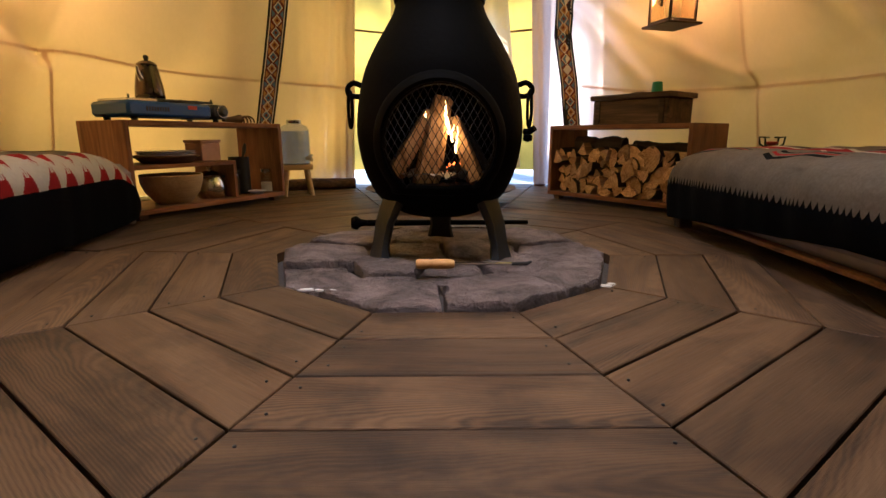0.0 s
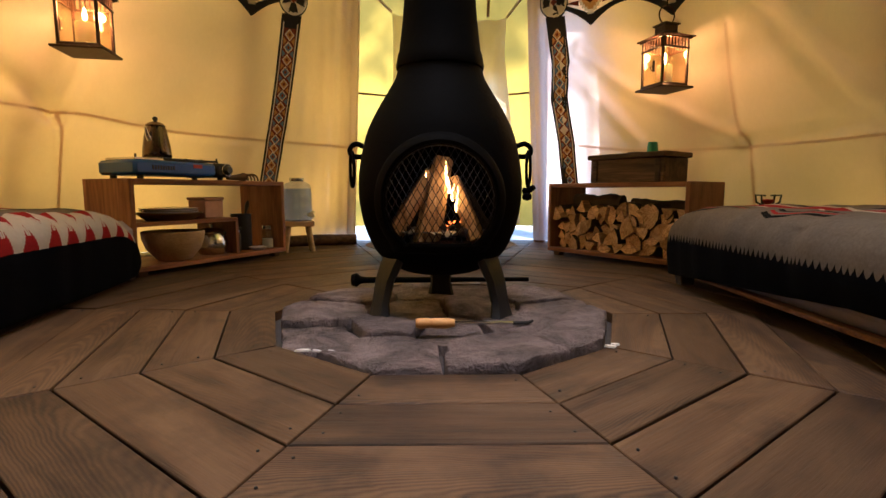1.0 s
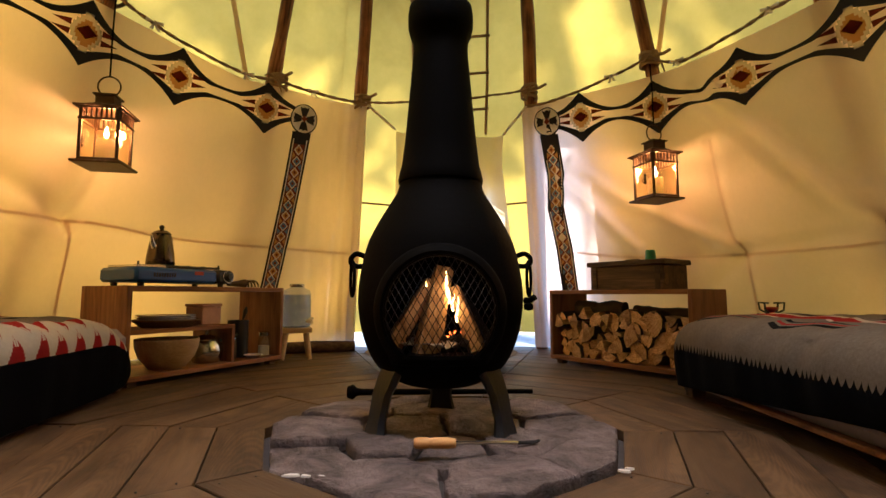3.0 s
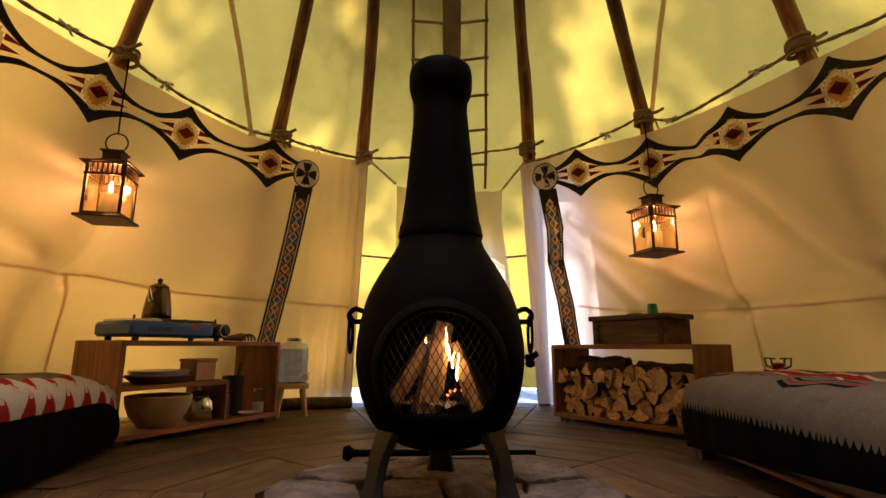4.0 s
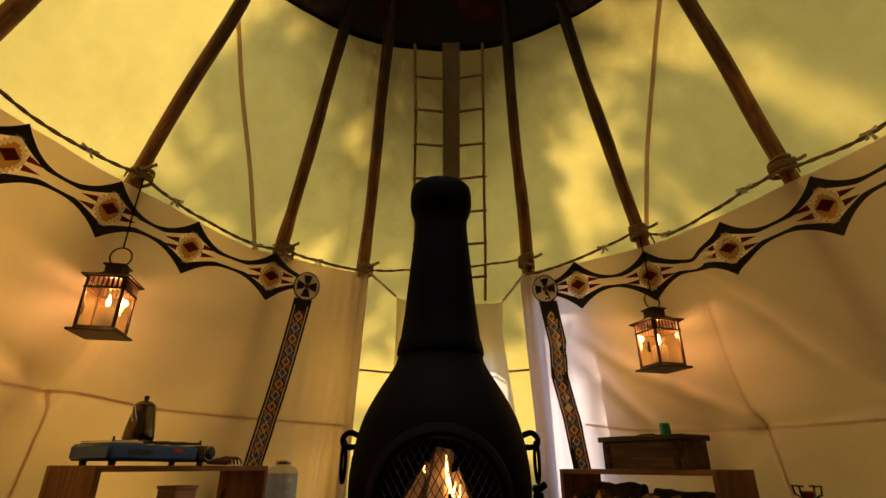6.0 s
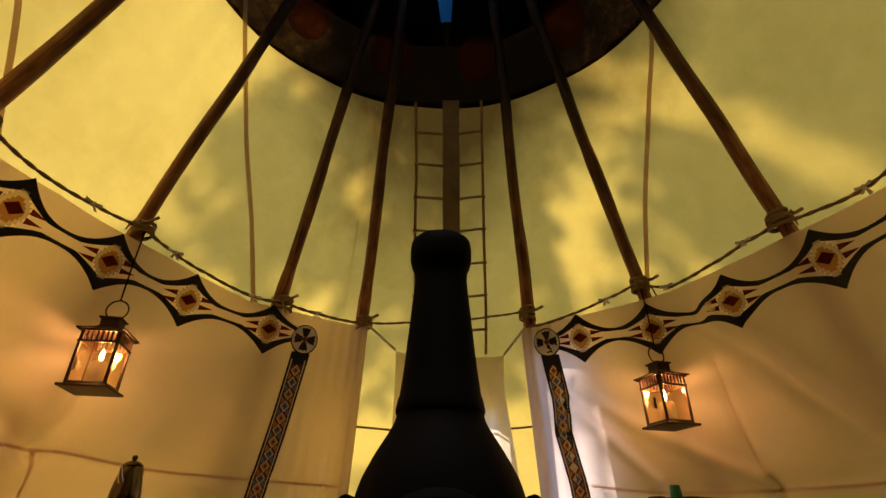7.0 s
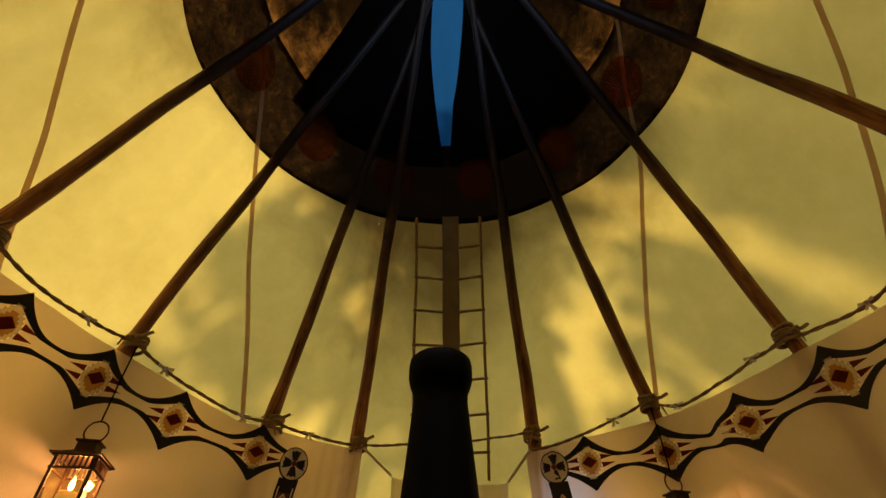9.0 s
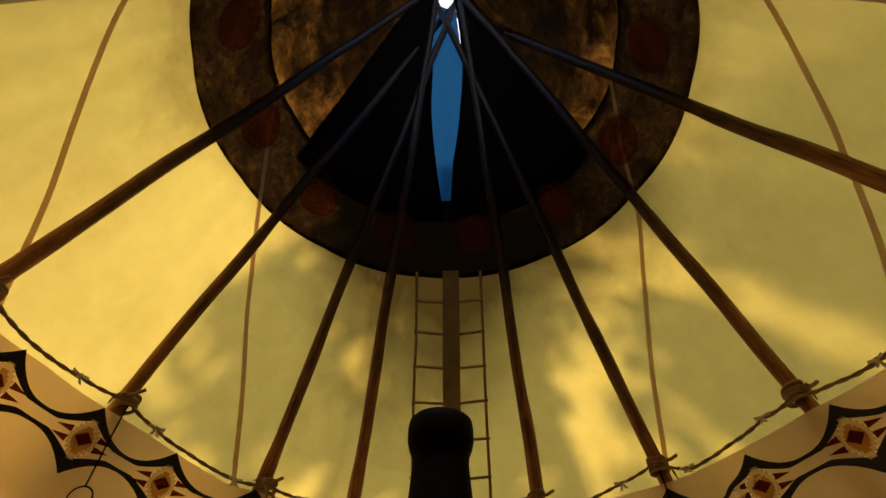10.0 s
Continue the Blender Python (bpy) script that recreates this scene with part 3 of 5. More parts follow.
def motif(parent, a, z, s=1.0):
    m = part("star_motif", patch(stepped(a, z, 0.060 * s, 0.072 * s, 5), 0.006), CREAM_PAINT, parent, "cream stepped star with ochre and red", smooth=False)
    part("ochre_step", patch(stepped(a, z - 0.004, 0.043 * s, 0.048 * s, 4), 0.009), OCHRE_PAINT, m, smooth=False)
    part("red_diamond", patch([(a + deg(0.04 * s), z), (a, z + 0.026 * s), (a - deg(0.04 * s), z), (a, z - 0.026 * s)], 0.012), RED_PAINT, m, smooth=False)
    for sx in (-1, 1):
        for sz in (-1, 1):
            part("red_spike", patch([(a + sx * deg(0.060 * s), z + sz * 0.006), (a + sx * deg(0.060 * s), z + sz * 0.03), (a + sx * deg(0.130 * s), z + sz * 0.014)][::sx * sz], 0.007), RED_PAINT, m, smooth=False)


def border(parent, knots, start):
    """Two black borders that swell to a point at each star and pinch between."""
    ks = sorted(knots)

    def zmid(a):
        return float(np.interp(a, [k[0] for k in ks], [k[1] for k in ks]))
    a0, a1 = (start, ks[-1][0] + 6.5) if start < ks[0][0] else (ks[0][0] - 6.5, start)
    n = int((a1 - a0) / 0.35)
    for sz in (1, -1):
        def f(u, w):
            a = a0 + (a1 - a0) * u
            d = min(abs(a - k[0]) for k in ks) / 6.9
            d = min(1.0, d)
            outer = 0.031 + 0.094 * (1 - d) ** 2.1
            inner = 0.018 + 0.052 * max(0.0, 1 - d * 1.45) ** 1.2
            taper = min(1.0, abs(a - start) / 2.0)
            return liner(a, zmid(a) + sz * (inner + (max(outer, inner + 0.013) - inner) * w) * (0.35 + 0.65 * taper), 0.004)
        part("black_border", sheet(f, n, 3), BLACK_PAINT, parent)


def medallion(parent, a, z):
    def disc(r, lift, material, name, holder):
        bm = bmesh.new()
        bm.faces.new([bm.verts.new(liner(a + deg(r * math.cos(t)), z + r * math.sin(t), lift)) for t in (2 * math.pi * i / 32 for i in range(32))])
        return part(name, bm, material, holder, smooth=False)
    rim = disc(0.074, 0.005, BLACK_PAINT, "medallion", parent)
    disc(0.068, 0.008, SOLID_WHITE, "medallion_field", rim)
    for k in range(4):
        t = k * math.pi / 2
        pts = [(0.014, -0.012), (0.045, -0.022), (0.058, -0.024), (0.052, -0.012), (0.058, 0.0), (0.052, 0.012), (0.058, 0.024), (0.045, 0.022), (0.014, 0.012)]
        part("cross_arm", patch([(a + deg(x * math.cos(t) - y * math.sin(t)), z + x * math.sin(t) + y * math.cos(t)) for x, y in pts], 0.011), BLACK_PAINT, rim, smooth=False)
    part("cross_centre", patch([(a + deg(0.018), z), (a, z + 0.018), (a - deg(0.018), z), (a, z - 0.018)], 0.014), SOLID_RED, rim, smooth=False)


def beaded(parent, line):
    pts = [Vector((a, z, 0)) for a, z in line]

    def at(s):
        i = min(int(s * (len(pts) - 1)), len(pts) - 2)
        q = s * (len(pts) - 1) - i
        return pts[i].lerp(pts[i + 1], q)

    def band(x0, x1, s0, s1, lift, n=60):
        def f(u, w):
            p = at(s0 + (s1 - s0) * u)
            return liner(p.x + deg(x0 + (x1 - x0) * w, p.y), p.y, lift)
        return sheet(f, n, 2)
    strip_ob = part("beaded_strip", band(-0.051, 0.051, 0, 1, 0.004), BLACK_PAINT, parent, "black-edged strip with white, red and blue diamonds")
    for x0, x1 in ((-0.040, -0.034), (0.034, 0.040)):
        part("white_line", band(x0, x1, 0.03, 1, 0.006), SOLID_WHITE, strip_ob)
    part("brown_field", band(-0.031, 0.031, 0.05, 1, 0.006), SOLID_RED, strip_ob)
    n = 19
    for k in range(n):
        s = 0.075 + 0.9 * k / n
        p = at(s)
        h = 0.029
        for mater, w, hh, lift in ((SOLID_WHITE, 0.026, h, 0.008), (SOLID_BLUE if k % 2 else SOLID_OCHRE, 0.019, h * 0.74, 0.010), (SOLID_RED, 0.009, h * 0.33, 0.012)):
            part("bead_diamond", patch([(p.x + deg(w, p.y), p.y), (p.x, p.y + hh), (p.x - deg(w, p.y), p.y), (p.x, p.y - hh)], lift), mater, strip_ob, smooth=False)
        q = at(min(1, s + 0.45 / n))
        for sx in (-1, 1):
            part("bead_triangle", patch([(q.x + sx * deg(0.030, q.y), q.y + 0.018), (q.x + sx * deg(0.030, q.y), q.y - 0.018), (q.x + sx * deg(0.011, q.y), q.y)][::sx], 0.009), (SOLID_OCHRE, SOLID_BLUE)[k % 2], strip_ob, smooth=False)


KNOTS_L = [(-34.1, 1.345), (-48.9, 1.385), (-62.6, 1.42), (-77, 1.44), (-91.5, 1.44), (-106, 1.44), (-120, 1.44), (-134, 1.44), (-148, 1.44)]
KNOTS_R = [(26.9, 1.335), (40.0, 1.315), (53.7, 1.34), (68.4, 1.365), (83, 1.38), (97.5, 1.40), (112, 1.41), (126, 1.41), (140, 1.41)]
for a, b, ks, med, line, seam, words in (
        (-15.4, -175, KNOTS_L, (-27.2, 1.325), [(-27.4, 1.26), (-28.4, 0.95), (-29.4, 0.65), (-30.2, 0.4), (-30.6, 0.1)], [(-17, 0.62), (-30, 0.64), (-45, 0.66), (-58, 0.70), (-75, 0.70), (-95, 0.66)], "left"),
        (15.7, 180, KNOTS_R, (20.5, 1.335), [(20.7, 1.27), (21.5, 1.05), (21.0, 0.88), (22.0, 0.65), (22.4, 0.4), (22.6, 0.1)], [(24, 0.62), (34, 0.58), (48, 0.57), (63, 0.58), (80, 0.62), (100, 0.64)], "right")):
    cover = thing("tent_liner", Matrix(), "cream cotton tent liner with painted star border, hung from a rope", "tent liner")
    part("liner_cloth", liner_side(words, a, b), LINER, cover)
    border(cover, ks, med[0])
    for phi, z in ks:
        motif(cover, phi, z)
    medallion(cover, *med)
    beaded(cover, line)
    part("liner_seam", strip(seam, 0.013, lambda p, z: liner(p, z, 0.003)), HEM, cover)
    down = [(-58.5, 0.70), (-58.2, 0.4), (-57.5, 0.03)] if a < 0 else [(47.4, 1.12), (47.6, 0.865), (48.1, 0.673), (49.3, 0.573), (49.3, 0.3), (49, 0.03)]
    part("liner_seam", strip(down, 0.013, lambda p, z: liner(p, z, 0.003)), HEM, cover)

rope_l = [(-16.5, 1.438), (-25.7, 1.457), (-32.6, 1.482), (-38.5, 1.472), (-48, 1.515), (-54.3, 1.548), (-60.6, 1.592), (-69.2, 1.579), (-78.1, 1.578), (-86, 1.60), (-113, 1.62), (-141, 1.62), (-168, 1.62)]
rope_r = [(16.6, 1.42), (22.8, 1.436), (33.3, 1.493), (39.7, 1.532), (45.1, 1.473), (52.5, 1.505), (59.5, 1.538), (65.3, 1.552), (71, 1.525), (78, 1.505), (86, 1.53), (98.6, 1.62), (123, 1.62), (152, 1.62), (180, 1.62)]
def twisted(pts, r):
    """Two strands laid round each other along a line pulled nearly straight."""
    fine = []
    for p, q in zip(pts, pts[1:]):
        n = max(2, int((q - p).length / 0.012))
        fine += [p.lerp(q, i / n) - Vector((0, 0, 0.006)) * math.sin(math.pi * i / n) for i in range(n)]
    bm = bmesh.new()
    for turn in (0.0, math.pi):
        strand = []
        for i, p in enumerate(fine):
            a = turn + i * 0.62
            side = (fine[min(i + 1, len(fine) - 1)] - fine[max(i - 1, 0)]).cross(Vector((0, 0, 1))).normalized()
            strand.append(p + (side * math.cos(a) + Vector((0, 0, 1)) * math.sin(a)) * r * 0.38)
        add_tube(bm, strand, r * 0.60, 6)
    return bm


for line in (rope_l, rope_r):
    ob = part("liner_rope", twisted([cone(a, z, 0.115) for a, z in line], 0.009), CORD)
    tagged(ob, "brown hemp rope tied from pole to pole above the liner", "rope", "liner ropes")
ob = part("door_rope", twisted([cone(-16.2, 1.446, 0.11), cone(-8, 1.458, 0.12), cone(2, 1.476, 0.12), cone(10, 1.488, 0.12), cone(17.4, 1.505, 0.11)], 0.008), CORD)
tagged(ob, "brown hemp rope strung across the tent door", "rope", "liner ropes")
for k, (phi, z) in enumerate(((-16.2, 1.455), (-32.3, 1.487), (-60, 1.605), (-86, 1.62), (17.3, 1.497), (39.9, 1.535), (65.2, 1.575), (98.6, 1.62))):
    bm = bmesh.new()
    base = cone(phi, z, 0.075)
    rk = random.Random(k)
    for j in range(5):
        wrap = [base + Vector((0.042 * math.cos(q), 0.042 * math.sin(q), -0.03 + 0.014 * j + tilt * math.cos(q + j))) for tilt in (rk.uniform(-0.014, 0.014),) for q in (2 * math.pi * i / 16 for i in range(16))]
        add_tube(bm, wrap, 0.0075, 6, True)
    for j in range(4):
        end = base + Vector((rk.uniform(-0.06, 0.06), -0.055, rk.uniform(-0.09, 0.03)))
        add_tube(bm, [base + Vector((0, -0.042, 0)), base.lerp(end, 0.6) + Vector((0, -0.03, 0.012)), end], [0.007, 0.006, 0.003], 6)
    add_tube(bm, [base + Vector((0, -0.045, 0)), base + Vector((0.05, -0.05, 0.01)), base + Vector((0.085, -0.045, 0.032))], 0.008, 6)
    tagged(part("rope_knot", bm, CORD), "hemp rope lashing knotted round a tent pole", "rope knot", "pole lashings")
for phi, z in ((-38.5, 1.47), (-54.3, 1.548), (-69.2, 1.58), (44.6, 1.478), (59.5, 1.54), (78, 1.508), (-26, 1.457), (33.3, 1.49)):
    bm = bmesh.new()
    base = cone(phi, z, 0.125)
    rk = random.Random(int(abs(phi) * 10))
    bmesh.ops.create_icosphere(bm, subdivisions=1, radius=0.011, matrix=Matrix.Translation(base))
    across = Vector((math.cos(radians(phi)), -math.sin(radians(phi)), 0))
    for sx, out, drop in ((1, 0.034, 0.004), (-1, 0.03, 0.006), (1, 0.018, -0.034), (-1, 0.012, -0.028)):
        tip = base + across * sx * out * rk.uniform(0.7, 1.2) + Vector((0, 0, drop * rk.uniform(0.6, 1.3)))
        wide = Vector((0, 0, 0.008)) if drop > 0 else across * 0.007
        near, far = [base + wide * 0.4, base - wide * 0.4], [tip - wide, tip + wide]
        lift = Vector((0, -0.004, 0))
        f1 = [bm.verts.new(q) for q in near + far]
        f2 = [bm.verts.new(q + lift) for q in near + far]
        bm.faces.new(f1)
        bm.faces.new(f2[::-1])
        for i in range(4):
            bm.faces.new((f1[i], f2[i], f2[(i + 1) % 4], f1[(i + 1) % 4]))
    tagged(part("tie_bow", bm, WHITE_TIE), "white cotton tie knotted round the liner rope", "tie", "liner ties")

# the cloth hung in the doorway
flap_cloth = thing("door_curtain", Matrix(), "white cotton curtain hung by cords in the tent doorway", "curtain")


def curtain(u, w):
    x0 = -0.275 - 0.02 * w - 0.14 * w * w
    x1 = 0.345 + 0.20 * max(0.0, w - 0.15)
    z = 1.315 - 0.03 * u - 1.15 * w
    x = x0 + (x1 - x0) * u
    deep = (0.012 + 0.05 * w) * math.sin(u * 22 + 1.5 * math.sin(3 * w)) + 0.02 * math.sin(u * 9 + 1)
    return Vector((x, 2.84 + (1.33 - z) * 0.46 + deep, z - 0.02 * math.sin(math.pi * u) * (1 - w)))


part("curtain_cloth", sheet(curtain, 110, 28), FLAP, flap_cloth)
for a, b in (((-0.275, 2.84, 1.315), cone(-15.9, 1.44, 0.12)), ((0.345, 2.84, 1.285), cone(16.8, 1.42, 0.12))):
    part("curtain_cord", tube([a, b], 0.007, 6), WHITE_TIE, flap_cloth)
ob = part("low_cord", tube([cone(-16, 0.93, 0.06), cone(0, 0.90, 0.05), cone(16, 0.93, 0.06)], 0.006, 6), CORD)
tagged(ob, "thin brown cord across the canvas of the doorway", "rope", "liner ropes")

# ---- ground, floor and hearth ----
bm = bmesh.new()
bmesh.ops.create_grid(bm, x_segments=8, y_segments=8, size=400, matrix=Matrix.Translation((0, 0, -0.05)))
tagged(part("ground", bm, GROUND), "dry pale trodden earth around the tent", "ground", kind="structure")

# unseen tree, added to break the sunlight on the canvas into patches
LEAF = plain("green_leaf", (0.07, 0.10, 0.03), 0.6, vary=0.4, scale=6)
SHADE_TREE = Vector((0.29, 6.67, 7.1))
tree = thing("tree", Matrix.Translation((SHADE_TREE.x, SHADE_TREE.y, -0.05)), "unseen leafy tree added outside the tent to dapple the sun", "tree")
# seed and place were searched until the gaps put sun patches where wanted
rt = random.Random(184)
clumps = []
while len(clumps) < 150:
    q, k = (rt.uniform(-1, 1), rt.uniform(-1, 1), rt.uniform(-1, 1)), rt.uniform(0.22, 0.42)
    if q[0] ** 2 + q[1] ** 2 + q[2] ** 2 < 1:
        clumps.append((Vector((q[0] * 3.3, q[1] * 3.0, q[2] * 1.9 + SHADE_TREE.z + 0.05)), k))
# clumps left out so that sunlight reaches the doorway
clumps = [(c, k) for c, k in clumps if not (2.7 < c.y + SHADE_TREE.y - 0.565 * (c.z - 0.95) < 3.85 and -1.0 < c.x + SHADE_TREE.x + 0.12 * (c.z - 0.95) < 1.0)]
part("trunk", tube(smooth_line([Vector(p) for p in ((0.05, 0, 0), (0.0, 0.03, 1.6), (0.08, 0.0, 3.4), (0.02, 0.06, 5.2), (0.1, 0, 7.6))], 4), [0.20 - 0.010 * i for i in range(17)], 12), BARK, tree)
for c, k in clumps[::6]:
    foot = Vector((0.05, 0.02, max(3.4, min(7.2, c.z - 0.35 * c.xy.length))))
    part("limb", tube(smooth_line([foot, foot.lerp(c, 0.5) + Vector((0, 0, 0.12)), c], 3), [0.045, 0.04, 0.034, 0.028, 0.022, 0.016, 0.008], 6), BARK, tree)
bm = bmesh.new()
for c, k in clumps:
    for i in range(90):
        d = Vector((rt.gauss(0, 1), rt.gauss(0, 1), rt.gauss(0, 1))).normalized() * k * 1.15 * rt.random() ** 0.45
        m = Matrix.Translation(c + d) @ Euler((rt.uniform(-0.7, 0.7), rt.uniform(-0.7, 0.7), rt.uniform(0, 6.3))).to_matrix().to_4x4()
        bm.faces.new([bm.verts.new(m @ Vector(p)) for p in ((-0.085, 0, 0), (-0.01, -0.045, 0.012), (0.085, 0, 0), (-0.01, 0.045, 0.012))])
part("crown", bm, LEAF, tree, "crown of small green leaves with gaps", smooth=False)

HY = 1.41
floor = thing("floor", Matrix.Translation((0, HY, 0)), "worn brown plank floor laid in decagonal rings", "floor", kind="structure")
bm = bmesh.new()
bmesh.ops.create_circle(bm, cap_ends=True, segments=40, radius=2.25, matrix=Matrix.Translation((0, 0, -0.045)))
part("subfloor", bm, SUBFLOOR, floor)


SEAMS = [-16.1, 17.3, 50.9, 90.5, 128.5, 163.5, 196.5, 231.5, 266.0, 308.4]


REACH = [1.012, 1.012, 0.978, 0.98, 1.0, 1.0, 1.0, 1.0, 0.995, 0.975]


def corner(i, r):
    a, r = radians(SEAMS[i % 10]), r * REACH[i % 10]
    return Vector((r * math.sin(a), -r * math.cos(a)))


def plank(i, k):
    """The plank of ring i between two seams, its length along its own x."""
    r0, r1, th, ch = 0.497 + 0.140 * i, 0.497 + 0.140 * (i + 1), 0.03, 0.0016
    gap = 0.0009 + 0.0018 * random.random()
    quad = [corner(k, r0), corner(k + 1, r0), corner(k + 1, r1), corner(k, r1)]
    mid = sum(quad, Vector((0, 0))) / 4
    along = (quad[1] - quad[0]).normalized()
    turn = math.atan2(along.y, along.x)
    quad = [Matrix.Rotation(-turn, 2) @ (p - mid) for p in quad]

    def inset(g):
        out = []
        for n, p in enumerate(quad):
            a, b = (quad[n - 1] - p).normalized(), (quad[(n + 1) % 4] - p).normalized()
            out.append(p + (a + b) * g / max(0.2, abs(a.x * b.y - a.y * b.x)))
        return out
    bm = bmesh.new()
    loops = [[bm.verts.new((p.x, p.y, z)) for p in inset(g)] for g, z in ((gap, -th), (gap, -ch), (gap + ch, 0.0))]
    for a, b in zip(loops, loops[1:]):
        for n in range(4):
            bm.faces.new((a[n], a[(n + 1) % 4], b[(n + 1) % 4], b[n]))
    bm.faces.new(loops[-1])
    ob = part("plank", bm, PLANK, floor, smooth=False)
    ob.matrix_basis = Matrix.Translation((*mid, random.uniform(-0.002, 0.001))) @ Matrix.Rotation(turn, 4, "Z")


for i in range(13):
    for k in range(10):
        plank(i, k)

# nail heads near both ends of the planks, most of them rusted dark
nail = lathe([(0, 0.0012), (0.0018, 0.001), (0.0024, 0.0), (0.0024, -0.003)], 8)
nail_mesh = bpy.data.meshes.new("nail")
nail.to_mesh(nail_mesh)
nail.free()
nail_mesh.materials.append(IRON_LEG)
rn = random.Random(21)
for i in range(5):
    for k in (8, 9, 0, 1, 2):
        r0, r1 = 0.497 + 0.140 * i, 0.497 + 0.140 * (i + 1)
        for e, o in ((k, k + 1), (k + 1, k)):
            for w in (0.25, 0.75):
                if rn.random() < 0.5:
                    continue
                a = corner(e, r0 + (r1 - r0) * w)
                b = corner(o, r0 + (r1 - r0) * w)
                q = a + (b - a).normalized() * rn.uniform(0.022, 0.034)
                ob = new("nail", nail_mesh)
                ob.parent = floor
                ob.location = (q.x, q.y, 0.001)

# decagonal hearth of flat stones
hearth = thing("hearth", Matrix.Translation((0, HY, 0)), "decagonal hearth of grey-brown flagstones set flush in the floor", "hearth", kind="structure")
bm = bmesh.new()
bmesh.ops.create_circle(bm, cap_ends=True, segments=10, radius=0.51, matrix=Matrix.Translation((0, 0, -0.03)) @ Matrix.Rotation(radians(18), 4, "Z"))
part("hearth_bed", bm, SOIL, hearth)


def clip(poly, n, d):
    out = []
    for i, p in enumerate(poly):
        q = poly[(i + 1) % len(poly)]
        a, b = p.dot(n) - d, q.dot(n) - d
        if a <= 0:
            out.append(p)
        if a * b < 0:
            out.append(p + (q - p) * (a / (a - b)))
    return out


seeds = [Vector(p) for p in ((-0.13, -0.36), (0.13, -0.36), (-0.32, -0.22), (0.33, -0.24), (-0.34, -0.02), (0.34, 0.0), (-0.13, -0.12), (0.02, -0.15), (0.18, -0.12),
                             (-0.08, 0.05), (0.09, 0.07), (-0.28, 0.24), (0.28, 0.26), (-0.05, 0.28), (0.13, 0.36), (-0.16, 0.40))]
outer = [corner(k, 0.485) for k in range(10)]
rnd = random.Random(4)
for s in seeds:
    poly = outer[:]
    for o in seeds:
        if o is not s and poly:
            n = (o - s).normalized()
            poly = clip(poly, n, (s + o).dot(n) / 2 - rnd.uniform(0.001, 0.004))
    ring = []
    for i, p in enumerate(poly):
        q = poly[(i + 1) % len(poly)]
        m = max(2, int((q - p).length / 0.03))
        for j in range(m):
            w = p.lerp(q, j / m)
            ring.append(w + (s - w) * rnd.uniform(-0.02, 0.085))
    hz, tx, ty = rnd.uniform(-0.006, 0.014), rnd.uniform(-0.035, 0.035), rnd.uniform(-0.035, 0.035)
    bm = bmesh.new()
    loops = []
    for shrink, z in ((1.0, -0.03), (1.0, -0.012), (0.992, -0.004), (0.975, 0.0), (0.85, 0.003), (0.6, 0.002), (0.3, 0.004)):
        loops.append([bm.verts.new((*(s + (w - s) * shrink), hz + z + tx * (w - s).x + ty * (w - s).y + (0.007 * noise.noise((w.x * 16 * shrink, w.y * 16 * shrink, s.x * 9)) if z > -0.01 else 0))) for w in ring])
    for a, b in zip(loops, loops[1:]):
        for k in range(len(ring)):
            bm.faces.new((a[k], a[(k + 1) % len(ring)], b[(k + 1) % len(ring)], b[k]))
    bm.faces.new(loops[-1])
    part("flagstone", bm, STONE, hearth, smooth=False)

# pale scraps of paper and tinder caught at the edge of the hearth
SCRAP = plain("paper_scrap", (0.80, 0.76, 0.72), 0.9)
rs = random.Random(5)
for x, y, wide in ((-0.305, 1.052, 0.022), (-0.275, 1.048, 0.016), (-0.245, 1.047, 0.012), (0.372, 1.078, 0.020), (0.385, 1.092, 0.014)):
    bm = bmesh.new()
    rim = [(wide * rs.uniform(0.6, 1.0) * math.cos(q), 0.4 * wide * rs.uniform(0.6, 1.0) * math.sin(q)) for q in (2 * math.pi * i / 7 for i in range(7))]
    low = [bm.verts.new((px, py, 0.0)) for px, py in rim]
    top = [bm.verts.new((px * 0.9, py * 0.9, 0.004)) for px, py in rim]
    bm.faces.new(low[::-1])
    bm.faces.new(top)
    for i in range(7):
        bm.faces.new((low[i], low[(i + 1) % 7], top[(i + 1) % 7], top[i]))
    ob = part("paper_scrap", bm, SCRAP, smooth=False)
    ob.matrix_basis = Matrix.Translation((x, y, 0.006)) @ Matrix.Rotation(rs.uniform(-0.4, 0.4), 4, "Z")
    tagged(ob, "small torn white paper scrap at the hearth's edge", "paper scrap", "scraps on the hearth")

# ---- the stove on the hearth ----
CX, CYY = -0.008, 1.46
chim = thing("chiminea", Matrix.Translation((CX, CYY, 0)), "black cast-iron chiminea with a tall chimney and a lit fire", "chiminea")
BODY = [(0.0, 0.115), (0.07, 0.116), (0.125, 0.13), (0.185, 0.172), (0.222, 0.24), (0.2385, 0.31), (0.242, 0.37), (0.234, 0.44), (0.215, 0.5144), (0.185, 0.5746), (0.155, 0.6225), (0.132, 0.6608), (0.122, 0.6914)]
prof = [(p.x * 0.965, p.y) for p in smooth_line([Vector((r, z, 0)) for r, z in BODY], 6)]
MZ, MR = 0.325, 0.150
bm = lathe(prof, 120)
gone = []
for f in bm.faces:
    c = f.calc_center_median()
    if c.y < 0 and c.x ** 2 + (c.z - MZ) ** 2 < (MR - 0.004) ** 2 and c.z > 0.205:
        gone.append(f)
bmesh.ops.delete(bm, geom=gone, context="FACES")
body = part("body", bm, IRON, chim)
sol = body.modifiers.new("wall", "SOLIDIFY")
